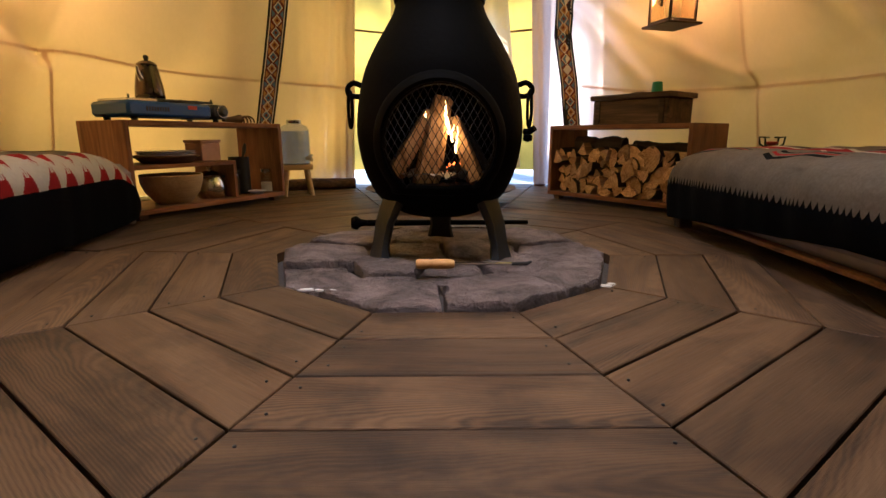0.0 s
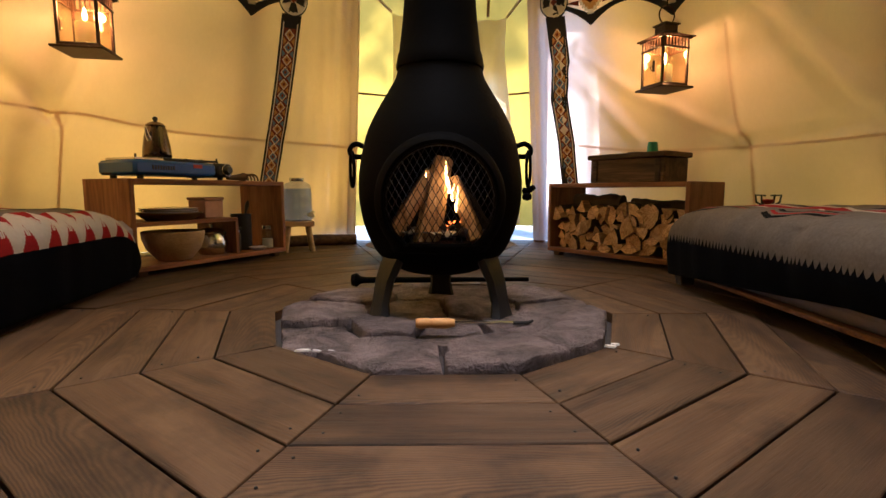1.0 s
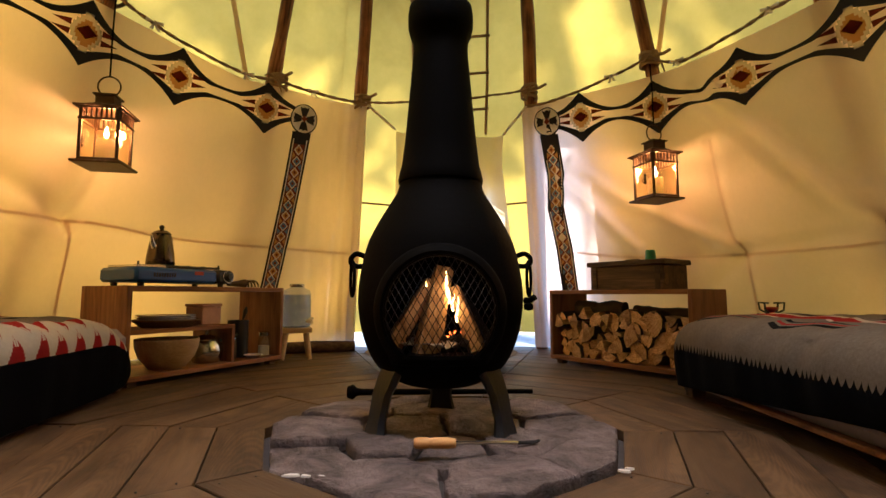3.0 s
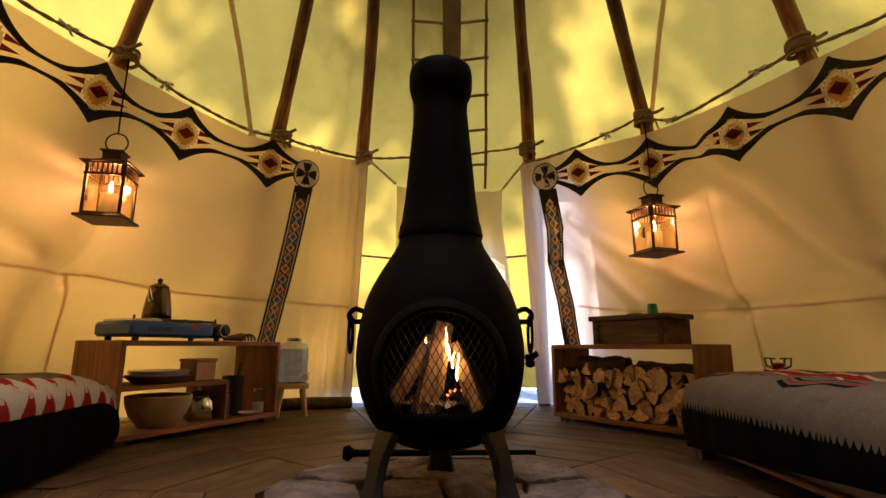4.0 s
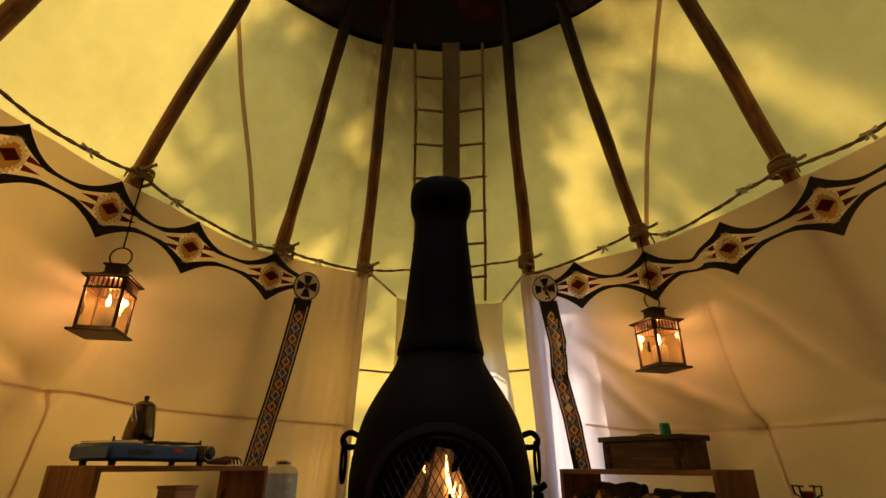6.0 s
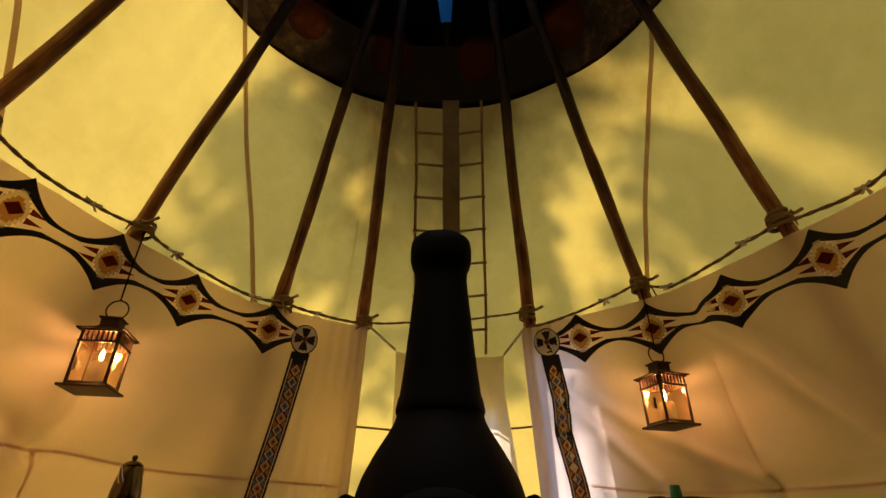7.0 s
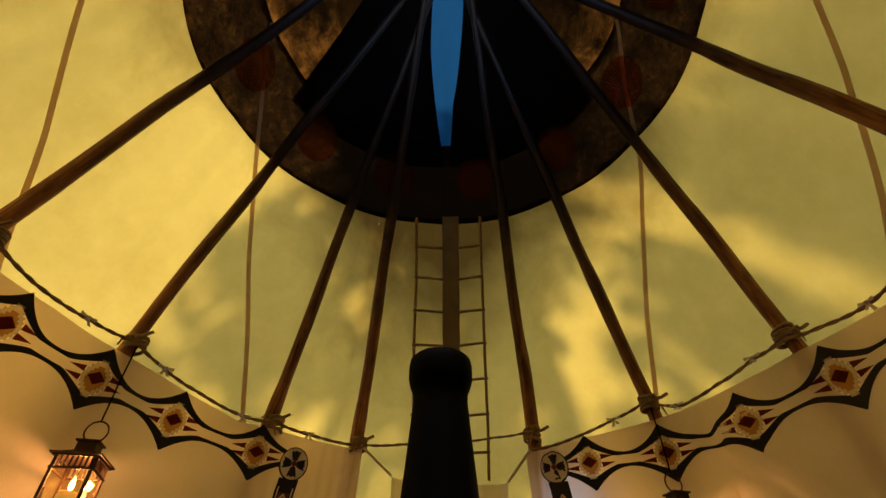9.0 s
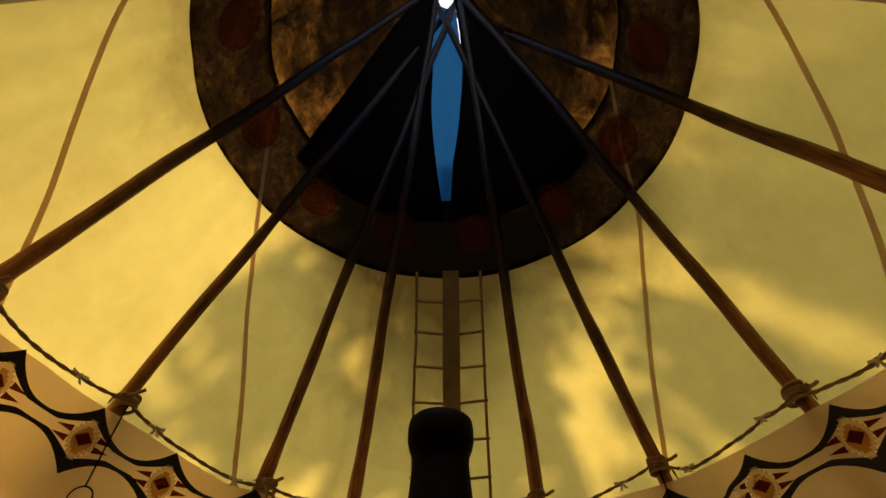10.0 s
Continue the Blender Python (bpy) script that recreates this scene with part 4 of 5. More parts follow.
sol.thickness, sol.offset = 0.008, -1
stack = [(0.122, 0.6866), (0.1275, 0.6905), (0.1285, 0.699), (0.1255, 0.712), (0.1225, 0.728), (0.1185, 0.7373), (0.1085, 0.8158), (0.098, 0.9306), (0.0885, 1.036), (0.084, 1.093), (0.086, 1.122),
         (0.095, 1.141), (0.101, 1.165), (0.1015, 1.203), (0.098, 1.225), (0.090, 1.233), (0.080, 1.229), (0.074, 1.208), (0.072, 1.074), (0.10, 0.7392)]
part("chimney", lathe([(r * 0.965, z) for r, z in stack], 64), IRON, chim)


def front_y(x, z):
    """How far the belly reaches forward at (x, z)."""
    r = np.interp(z, [p[1] for p in prof[2:]], [p[0] for p in prof[2:]])
    return -math.sqrt(max(0.0, r * r - x * x))


def mouth_point(a, r):
    x, z = r * math.cos(a), MZ + r * math.sin(a)
    z = max(z, 0.212)
    return x, z


def collar(u, w):
    a = 2 * math.pi * u
    prof_w = [(MR + 0.022, 0.004), (MR + 0.020, -0.006), (MR + 0.012, -0.016), (MR, -0.020), (MR - 0.008, -0.014), (MR - 0.010, 0.02), (MR - 0.010, 0.05)]
    r, dy = prof_w[round(w * 6)]
    x, z = mouth_point(a, r)
    if z <= 0.2121:
        z = 0.212 - (r - MR)
    return Vector((x, front_y(min(abs(x), 0.17), z) + dy, z))


part("mouth_collar", sheet(collar, 96, 6), IRON, chim, "raised iron collar round the fire opening")
# wire screen, bowed with the belly
screen = part("screen_frame", tube([Vector((x, front_y(x, z) - 0.004, z)) for x, z in (mouth_point(2 * math.pi * k / 64, MR - 0.008) for k in range(64))], 0.004, 6, True), IRON, chim)
bm = bmesh.new()
sp, slope = 0.0185, 1.75
for s in (1, -1):
    for k in range(-22, 23):
        run = []
        for i in range(61):
            z = 0.21 + 0.27 * i / 60
            x = k * sp + s * (z - MZ) / slope
            if x * x + (z - MZ) ** 2 < (MR - 0.009) ** 2:
                run.append(Vector((x, front_y(x, z) - 0.004 + 0.0012 * s, z)))
        if len(run) > 3:
            add_tube(bm, run[::3] + [run[-1]], 0.00125, 4)
part("screen_wire", bm, IRON_LEG, screen, "diamond wire mesh of the spark screen")
for ang in (218, 322, 90):
    a = radians(ang)
    d = Vector((math.cos(a), math.sin(a), 0))
    side = Vector((-d.y, d.x, 0))
    bm = bmesh.new()
    rows = [(0.135, 0.205, 0.050, 0.032), (0.165, 0.165, 0.046, 0.028), (0.192, 0.11, 0.038, 0.024), (0.206, 0.05, 0.034, 0.022), (0.212, 0.012, 0.042, 0.030), (0.214, 0.004, 0.046, 0.034)]
    loops = []
    for r, z, w, t in rows:
        loops.append([bm.verts.new(d * (r + t * q) + side * w * p + Vector((0, 0, z))) for p, q in ((-0.8, -0.5), (0.8, -0.5), (1, -0.1), (0.75, 0.5), (-0.75, 0.5), (-1, -0.1))])
    for p, q in zip(loops, loops[1:]):
        for k in range(6):
            bm.faces.new((p[k], p[(k + 1) % 6], q[(k + 1) % 6], q[k]))
    bm.faces.new(loops[0])
    bm.faces.new(loops[-1][::-1])
    part("leg", bm, IRON_LEG, chim, "curved worn grey iron leg")
for s in (-1, 1):
    lug = part("handle_lug", tube(smooth_line([Vector(p) for p in ((s * 0.218, 0, 0.478), (s * 0.242, 0, 0.486), (s * 0.258, 0, 0.474), (s * 0.258, 0, 0.458), (s * 0.244, 0, 0.450), (s * 0.222, 0, 0.450))], 4), 0.0075, 8), IRON, chim)
    part("ring_handle", tube([(s * (0.254 + 0.009 * math.cos(a)), 0.020 * math.cos(a), 0.414 + 0.050 * math.sin(a)) for a in (2 * math.pi * k / 24 for k in range(24))], 0.0048, 8, True), IRON, lug)
hinge = part("screen_latch", tube([(0.236, -0.03, 0.352), (0.25, -0.04, 0.352), (0.262, -0.05, 0.362)], 0.009, 8), IRON, chim)
part("latch_knob", lathe([(0, -0.012), (0.012, -0.008), (0.014, 0), (0.012, 0.008), (0, 0.012)], 14, Matrix.Translation((0.245, -0.04, 0.335))), IRON, hinge)

# fire inside
bm = bmesh.new()
r0 = random.Random(7)
bmesh.ops.create_grid(bm, x_segments=26, y_segments=26, size=0.19)
for w in bm.verts:
    k = w.co.length / 0.19
    w.co.z = 0.238 - 0.10 * w.co.y + 0.02 * noise.noise((w.co.x * 30, w.co.y * 30, 2)) + 0.012 * noise.noise((w.co.x * 80, w.co.y * 80, 5)) - 0.01 * k
bmesh.ops.delete(bm, geom=[w for w in bm.verts if w.co.xy.length > 0.195], context="VERTS")
ob = part("ash_bed", bm, ASH)
ob.matrix_basis = Matrix.Translation((CX, CYY, 0))
tagged(ob, "grey ash heap in the bottom of the chiminea", "ash", kind="stuff")
bm = bmesh.new()
for k in range(120):
    a, q = r0.uniform(0, 6.28), 0.17 * math.sqrt(r0.random())
    add_box(bm, (r0.uniform(0.008, 0.022), r0.uniform(0.008, 0.018), r0.uniform(0.006, 0.014)), (CX + q * math.cos(a), CYY + q * math.sin(a), 0.244 - 0.08 * q * math.sin(a)), Euler((r0.uniform(0, 3), r0.uniform(0, 3), 0)).to_matrix().to_4x4(), 0)
tagged(part("charcoal", bm, CHAR, smooth=False), "loose black and grey charcoal on the ash", "charcoal", kind="stuff")
bm = bmesh.new()
for k in range(22):
    add_box(bm, (r0.uniform(0.004, 0.010), 0.006, r0.uniform(0.004, 0.009)), (CX + 0.035 + r0.gauss(0, 0.026), CYY - 0.06 + r0.gauss(0, 0.02), 0.235 + r0.uniform(0, 0.035)), Euler((r0.uniform(0, 3), r0.uniform(0, 3), 0)).to_matrix().to_4x4(), 0)
tagged(part("embers", bm, EMBER, smooth=False), "glowing red embers between the burning logs", "embers", kind="stuff")


def fire_log(foot, head, w, t, material, words, seed):
    r1 = random.Random(seed)
    foot, head = Vector(foot), Vector(head)
    d = (head - foot).normalized()
    side = d.cross(Vector((0, -1, 0))).normalized()
    out = side.cross(d)
    bm = bmesh.new()
    loops = []
    for i in range(8):
        s = i / 7
        k = 1 - 0.25 * s
        c = foot.lerp(head, s)
        loops.append([bm.verts.new(c + side * (x * w * k * r1.uniform(0.9, 1.08)) + out * (y * t * k)) for x, y in ((-0.5, -0.3), (0, -0.6), (0.5, -0.25), (0.3, 0.5), (-0.3, 0.5))])
    for p, q in zip(loops, loops[1:]):
        for k in range(5):
            bm.faces.new((p[k], p[(k + 1) % 5], q[(k + 1) % 5], q[k]))
    bm.faces.new(loops[0])
    bm.faces.new(loops[-1][::-1])
    ob = part("burning_log", bm, material, smooth=False)
    tagged(ob, words, "log", "logs on the fire")


FIRE_WOOD = wood("fire_wood", (0.22, 0.12, 0.055), (0.46, 0.29, 0.15), (0.62, 0.43, 0.25), 0.75, 2.0, 2, 0.1, 0.7)
fire_log((-0.140, 1.32, 0.222), (-0.035, 1.39, 0.405), 0.050, 0.04, FIRE_WOOD, "split log leaning into the flames, its edge pale", 1)
fire_log((-0.044, 1.295, 0.212), (0.000, 1.38, 0.44), 0.074, 0.04, FIRE_WOOD, "broad split log standing in the fire, scorched at the top", 2)
fire_log((0.088, 1.305, 0.220), (0.030, 1.39, 0.385), 0.050, 0.04, FIRE_WOOD, "split log leaning on the fire with a charred end", 3)
fire_log((-0.05, 1.40, 0.222), (-0.01, 1.45, 0.38), 0.05, 0.04, CHAR, "blackened log at the back of the fire", 4)
fire_log((0.13, 1.39, 0.222), (0.04, 1.45, 0.37), 0.05, 0.04, CHAR, "blackened log at the back of the fire", 5)


def flame_tongue(x, y, z, h, w, lean, name="flame_tongue"):
    bm = bmesh.new()
    pts = [(x + lean * (s ** 1.5) + 0.002 * math.sin(s * 6 + x * 90), y, z + h * s) for s in (i / 10 for i in range(11))]
    rad = [max(0.0006, w * math.sin(math.pi * min(0.999, 0.12 + 0.88 * i / 10) ** 0.75)) for i in range(11)]
    add_tube(bm, pts, rad, 8)
    ob = part(name, bm, FLAME)
    tagged(ob, "bright orange and yellow tongue of flame", "flame", "flames of the fire")


for args in ((0.014, 1.335, 0.345, 0.085, 0.005, -0.008), (0.024, 1.34, 0.325, 0.045, 0.0038, 0.004), (0.036, 1.33, 0.295, 0.07, 0.0034, 0.002), (-0.044, 1.37, 0.385, 0.02, 0.003, -0.004)):
    flame_tongue(*args)

# irons lying on the hearth
poker = thing("fire_poker", Matrix.Translation((0, 0, 0)), "steel fire poker with a turned wooden handle lying on the hearth", "poker")
PIN = wood("handle_wood", (0.42, 0.20, 0.06), (0.58, 0.30, 0.09), (0.66, 0.38, 0.14), 0.35, 2.0, 0, 0.05, 0.05, 0.1)
turn = Matrix.Translation((-0.068, 1.195, 0.030)) @ Matrix.Rotation(radians(90), 4, "Y")
hd = [(0, 0), (0.010, 0.001), (0.0128, 0.008), (0.0128, 0.03), (0.0112, 0.036), (0.0112, 0.04), (0.0128, 0.046), (0.0128, 0.078), (0.011, 0.088), (0.0095, 0.096), (0, 0.097)]
part("wooden_handle", lathe(hd, 20, turn), PIN, poker, "honey-coloured turned handle")
part("steel_rod", tube([(0.026, 1.195, 0.030), (0.11, 1.212, 0.026), (0.175, 1.226, 0.022)], 0.0038, 8), STEEL, poker)
part("sooty_tip", tube([(0.175, 1.226, 0.022), (0.215, 1.236, 0.020), (0.228, 1.241, 0.024)], [0.0045, 0.005, 0.003], 8), CHAR, poker)
irons = thing("fire_tongs", Matrix.Identity(4), "long black iron fire tool lying behind the stove", "fire tool")
part("iron_bar", tube([(-0.30, 1.80, 0.03), (0.0, 1.83, 0.026), (0.32, 1.86, 0.022)], [0.012, 0.010, 0.008], 8), IRON, irons)
part("iron_head", lathe([(0, 0), (0.02, 0.002), (0.026, 0.02), (0.014, 0.035), (0.011, 0.06), (0, 0.06)], 16, Matrix.Translation((-0.335, 1.797, 0.031)) @ Matrix.Rotation(radians(90), 4, "Y")), IRON, irons)
tray = part("ash_tray", lathe([(0.0, 0.0), (0.20, 0.004), (0.385, 0.075), (0.39, 0.072), (0.205, 0.0), (0.0, -0.003)], 24, Matrix.Translation((-0.01, 2.60, 0.008))), OLD_WOOD, None)
tagged(tray, "wide shallow dark wooden tray on the floor behind the stove", "tray")


# ---- beds ----
def blanket_mat(name, right):
    m, nt = mat(name)
    uvn = nt.nodes.new("ShaderNodeUVMap")
    uvn.uv_map = "uv"
    sep = nt.nodes.new("ShaderNodeSeparateXYZ")
    nt.links.new(uvn.outputs[0], sep.inputs[0])
    u, v = sep.outputs[0], sep.outputs[1]
    wob = noisy(nt, coords(nt), 60, 3)
    v = calc(nt, "ADD", v, calc(nt, "MULTIPLY", calc(nt, "SUBTRACT", wob, 0.5), 0.006))

    def tri(x, period, shift=0.0):
        return calc(nt, "MULTIPLY", calc(nt, "PINGPONG", calc(nt, "ADD", x, shift), period / 2), 2 / period)

    def above(x, t):
        return calc(nt, "GREATER_THAN", x, t)
    grey = mixc(nt, noisy(nt, coords(nt), 130, 4), (0.105, 0.082, 0.060), (0.20, 0.160, 0.120))
    black, white, red = (0.0035, 0.0035, 0.005), (0.50, 0.43, 0.34), (0.27, 0.016, 0.015)
    if right:
        tri3 = calc(nt, "POWER", tri(u, 0.021), 1.4)
        c = mixc(nt, above(v, calc(nt, "ADD", 0.092, calc(nt, "MULTIPLY", tri3, 0.022))), black, grey)
        w = calc(nt, "ADD", v, calc(nt, "MULTIPLY", tri(u, 0.42, 0.05), 0.09))
        dash = calc(nt, "LESS_THAN", tri(u, 0.42, 0.21), 0.55)
        for lo, hi, col, cut in ((0.300, 0.318, black, 1), (0.326, 0.338, red, 1), (0.350, 0.366, black, 1), (0.47, 0.485, white, 0), (0.485, 0.55, red, 0), (0.55, 0.57, white, 0), (0.60, 0.64, black, 1), (0.75, 0.80, white, 0), (0.8, 0.86, red, 0)):
            k = calc(nt, "MULTIPLY", above(w, lo), calc(nt, "LESS_THAN", w, hi))
            c = mixc(nt, calc(nt, "MULTIPLY", k, dash) if cut else k, c, col)
    else:
        c = mixc(nt, above(v, 0.112), black, white)
        s = calc(nt, "DIVIDE", calc(nt, "SUBTRACT", v, 0.112), 0.133)
        lean = calc(nt, "ADD", u, calc(nt, "MULTIPLY", s, 0.05))
        step = calc(nt, "MULTIPLY", calc(nt, "FLOOR", calc(nt, "MULTIPLY", s, 14.0)), 1 / 14.0)
        low = calc(nt, "LESS_THAN", step, calc(nt, "SUBTRACT", calc(nt, "MULTIPLY", tri(lean, 0.10), 0.85), 0.32))
        high = calc(nt, "LESS_THAN", calc(nt, "SUBTRACT", 1.0, step), calc(nt, "SUBTRACT", calc(nt, "MULTIPLY", tri(lean, 0.10, 0.055), 0.85), 0.30))
        fork = calc(nt, "LESS_THAN", calc(nt, "ABSOLUTE", calc(nt, "SUBTRACT", tri(lean, 0.05), 0.15)), 0.12)
        k = calc(nt, "MULTIPLY", calc(nt, "MULTIPLY", calc(nt, "MAXIMUM", low, high), above(s, 0.0)), calc(nt, "SUBTRACT", 1.0, calc(nt, "MULTIPLY", fork, calc(nt, "LESS_THAN", calc(nt, "ABSOLUTE", calc(nt, "SUBTRACT", s, 0.5)), 0.2))))
        c = mixc(nt, k, c, red)
        c = mixc(nt, above(v, calc(nt, "ADD", 0.245, calc(nt, "MULTIPLY", tri(u, 0.08), 0.012))), c, grey)
        for lo, hi, col in ((0.42, 0.47, black), (0.47, 0.52, white), (0.52, 0.6, red), (0.7, 0.74, black)):
            w = calc(nt, "ADD", v, calc(nt, "MULTIPLY", tri(u, 0.5), 0.05))
            c = mixc(nt, calc(nt, "MULTIPLY", above(w, lo), calc(nt, "LESS_THAN", w, hi)), c, col)
    c = mixc(nt, calc(nt, "LESS_THAN", u, 0.05 if right else 0.10), c, black)
    c = mixc(nt, calc(nt, "MULTIPLY", wob, 0.4), c, mixc(nt, 1.0, c, (0.4, 0.4, 0.4), "MULTIPLY"))
    fuzz = noisy(nt, coords(nt), 420, 3, 0.7)
    return finish(m, nt, c, 0.95, 0.0, calc(nt, "ADD", fuzz, wob), 0.5, 0.004, 0.04)


def bed(side, far, turn, words):
    L, W, TOP = 1.9, 0.80, 0.295
    b = thing("bed", Matrix.Translation((side * far[0], far[1], 0)) @ Matrix.Rotation(radians(turn), 4, "Z"), words, "bed", "beds in the tent")
    rail = box((0.03, L - 0.06, 0.014), (side * 0.035, -L / 2, 0.051), None, 0.004)
    part("bed_rail", rail, SHELF_WOOD, b, "pale wooden bed rail")
    part("bed_rail", box((W - 0.05, 0.03, 0.055), (side * W / 2, -0.035, 0.045), None, 0.004), OLD_WOOD, b)
    for x, y in ((0.05, -0.06), (0.05, -L + 0.06), (W - 0.05, -0.06), (W - 0.05, -L + 0.06)):
        part("bed_leg", box((0.05, 0.05, 0.04), (side * x, y, 0.02), None, 0.003), OLD_WOOD, b)
    mb = box((W - 0.01, L - 0.04, 0.18), (side * (W / 2 + 0.008), -L / 2, 0.148), None, 0.035)
    part("mattress", mb, MATTRESS, b, "pale mattress in a grey-pink cover")
    sec = smooth_line([Vector(p) for p in ((-0.012, 0.085, 0), (-0.020, 0.14, 0), (-0.022, 0.19, 0), (-0.012, 0.235, 0), (0.018, 0.270, 0), (0.065, 0.288, 0), (0.14, TOP, 0), (0.35, TOP + 0.005, 0), (0.55, TOP, 0), (W, TOP - 0.02, 0))], 5)
    run = [0.0]
    for p, q in zip(sec, sec[1:]):
        run.append(run[-1] + (q - p).length)

    def fall(u):
        y = u * L
        e = max(0.0, 1 - y / (0.13 if side > 0 else 0.34))
        return math.sqrt(max(0.0, 1 - e ** 2.2))

    def f(u, w):
        u = u ** 1.4
        i = round(w * (len(sec) - 1))
        x, z = sec[i].x, sec[i].y
        k = fall(u)
        hem = (0.035 + 0.075 * min(1.0, u * 2.0)) if side > 0 else 0.02
        z = z if z > 0.19 else hem + (z - 0.085) * (0.19 - hem) / 0.105
        zz = 0.03 + (z - 0.03) * (0.04 + 0.96 * k)
        wr = 0.010 * noise.noise((u * 7, x * 6 + side, 1)) + 0.004 * noise.noise((u * 26, x * 18, 3 + side)) + 0.011 * noise.noise((u * 22 + x * 2.0, x * 2.5, 9 + side))
        return Vector((side * (x + (0 if z > 0.27 else -wr) + 0.05 * (1 - k) * (1 if x < 0.1 else 0)), -u * L + 0.015, zz + (wr if z > 0.2 else 0.3 * wr)))
    bm = sheet(f, 110, len(sec) - 1, uv=lambda a, c: (a ** 1.4 * L, run[round(c * (len(sec) - 1))]))
    ob = part("blanket", bm, blanket_mat("wool_blanket", side > 0), b, "grey wool blanket, black border, red and white pattern")
    s2 = ob.modifiers.new("thickness", "SOLIDIFY")
    s2.thickness, s2.offset = 0.006, -1


bed(1, (0.865, 1.93), -1.5, "low bed with a grey and black woven blanket, made up")
bed(-1, (1.215, 2.02), 9.0, "low bed with a black, white and red zigzag blanket")


# ---- shelves ----
def crate_shelf(m, length, depth, height, words, inner):
    """Origin at the front left foot, x along the front, y into the shelf."""
    s = thing("crate_shelf", m, words, "shelf", "open crate shelves")
    t, foot = 0.022, 0.022
    part("bottom_board", box((length, depth, t), (length / 2, depth / 2, foot + t / 2), None, 0.003), SHELF_WOOD, s)
    part("top_board", box((length - 2 * t, depth, t), (length / 2, depth / 2, height - t / 2), None, 0.003), SHELF_WOOD, s)
    for x in (t / 2, length - t / 2):
        ob = part("side_panel", box((height - foot - t, depth, t), (0, 0, 0), None, 0.003), SHELF_WOOD, s)
        ob.matrix_basis = Matrix.Translation((x, depth / 2, (height + foot + t) / 2)) @ Matrix.Rotation(radians(90), 4, "Y")
    for x in (0.05, length - 0.05):
        for y in (0.04, depth - 0.04):
            part("foot", box((0.04, 0.04, foot), (x, y, foot / 2), None, 0.002), OLD_WOOD, s)
    if inner:
        part("middle_board", box((length * 0.62, depth * 0.9, 0.018), (t + length * 0.31, depth * 0.52, 0.215), None, 0.002), SHELF_WOOD, s)
        ob = part("divider", box((0.17, depth * 0.9, 0.018), (0, 0, 0), None, 0.002), SHELF_WOOD, s)
        ob.matrix_basis = Matrix.Translation((t + length * 0.61, depth * 0.52, foot + t + 0.085)) @ Matrix.Rotation(radians(90), 4, "Y")
    return s


SL = Matrix.Translation((-1.245, 2.0, 0)) @ Matrix.Rotation(math.atan2(0.71, 0.34), 4, "Z")
SR = Matrix.Translation((0.584, 2.80, 0)) @ Matrix.Rotation(math.atan2(-0.59, 0.41), 4, "Z")
crate_shelf(SL, 0.86, 0.31, 0.405, "reddish-brown wooden crate shelf holding bowls, plates and pots", True)
crate_shelf(SR, 0.81, 0.29, 0.392, "reddish-brown wooden crate shelf filled with split firewood", False)


def on(shelf, x, y, z, turn=0):
    return shelf @ Matrix.Translation((x, y, z)) @ Matrix.Rotation(radians(turn), 4, "Z")


STOVE_BLUE = plain("blue_enamel", (0.012, 0.085, 0.36), 0.35, 0.1, 0.25, 25, 0.05)
DARK = plain("dark_plastic", (0.012, 0.012, 0.012), 0.45)
RED = plain("red_plastic", (0.42, 0.03, 0.02), 0.45)
GREEN = plain("green_plastic", (0.015, 0.22, 0.09), 0.4)
CERAMIC = plain("lilac_white_ceramic", (0.62, 0.58, 0.66), 0.25, 0, 0.06, 20, 0.02)
PINK = plain("pink_card", (0.58, 0.34, 0.26), 0.8)
BASKET = plain("brown_basket", (0.20, 0.11, 0.055), 0.8, vary=0.5, scale=90, bump=0.8)
SALT = plain("white_salt", (0.75, 0.68, 0.6), 0.9)
JAR = pane_glass("jar_glass", (0.86, 0.88, 0.86))
JUG = pane_glass("jug_glass", (0.74, 0.78, 0.92))
WATER = pane_glass("water", (0.66, 0.74, 0.98))
CHROME = plain("dark_chrome", (0.13, 0.095, 0.07), 0.14, 1.0, 0.3, 18, 0.05)

# camping stove with its parts
st = thing("camping_stove", on(SL, 0.29, 0.15, 0.405, 0), "blue enamelled two-burner camping stove with a black dial", "camping stove")
part("stove_body", box((0.40, 0.25, 0.062), (-0.045, 0, 0.047), None, 0.012), STOVE_BLUE, st)
part("gas_housing", box((0.095, 0.245, 0.066), (0.205, 0, 0.048), None, 0.012), DARK, st, "black gas housing")
dial = part("dial", lathe([(0, 0), (0.024, 0), (0.026, 0.008), (0.018, 0.014), (0.016, 0.022), (0, 0.023)], 24, Matrix.Translation((0.215, -0.122, 0.05)) @ Matrix.Rotation(radians(90), 4, "X")), DARK, st)
part("dial_ring", tube(circle_pts((0.215, -0.126, 0.05), 0.028, "y", 24), 0.003, 6, True), STEEL, dial)
for k in range(9):
    part("vent_slot", box((0.006, 0.003, 0.018), (-0.165 + 0.012 * k, -0.126, 0.048), None, 0), DARK, st)
part("maker_mark", box((0.045, 0.002, 0.016), (0.05, -0.1265, 0.06), None, 0), RED, st, "plain red maker's mark")
for x in (-0.2, 0.2):
    for y in (-0.09, 0.09):
        part("stove_foot", lathe([(0, 0), (0.012, 0), (0.014, 0.016), (0, 0.016)], 12, Matrix.Translation((x, y, 0))), DARK, st)
part("steel_deck", box((0.13, 0.20, 0.012), (-0.16, 0, 0.084), None, 0.003), STEEL, st, "bright steel burner deck")
grate = part("pan_support", box((0.30, 0.012, 0.010), (0.04, -0.09, 0.088), None, 0.002), DARK, st)
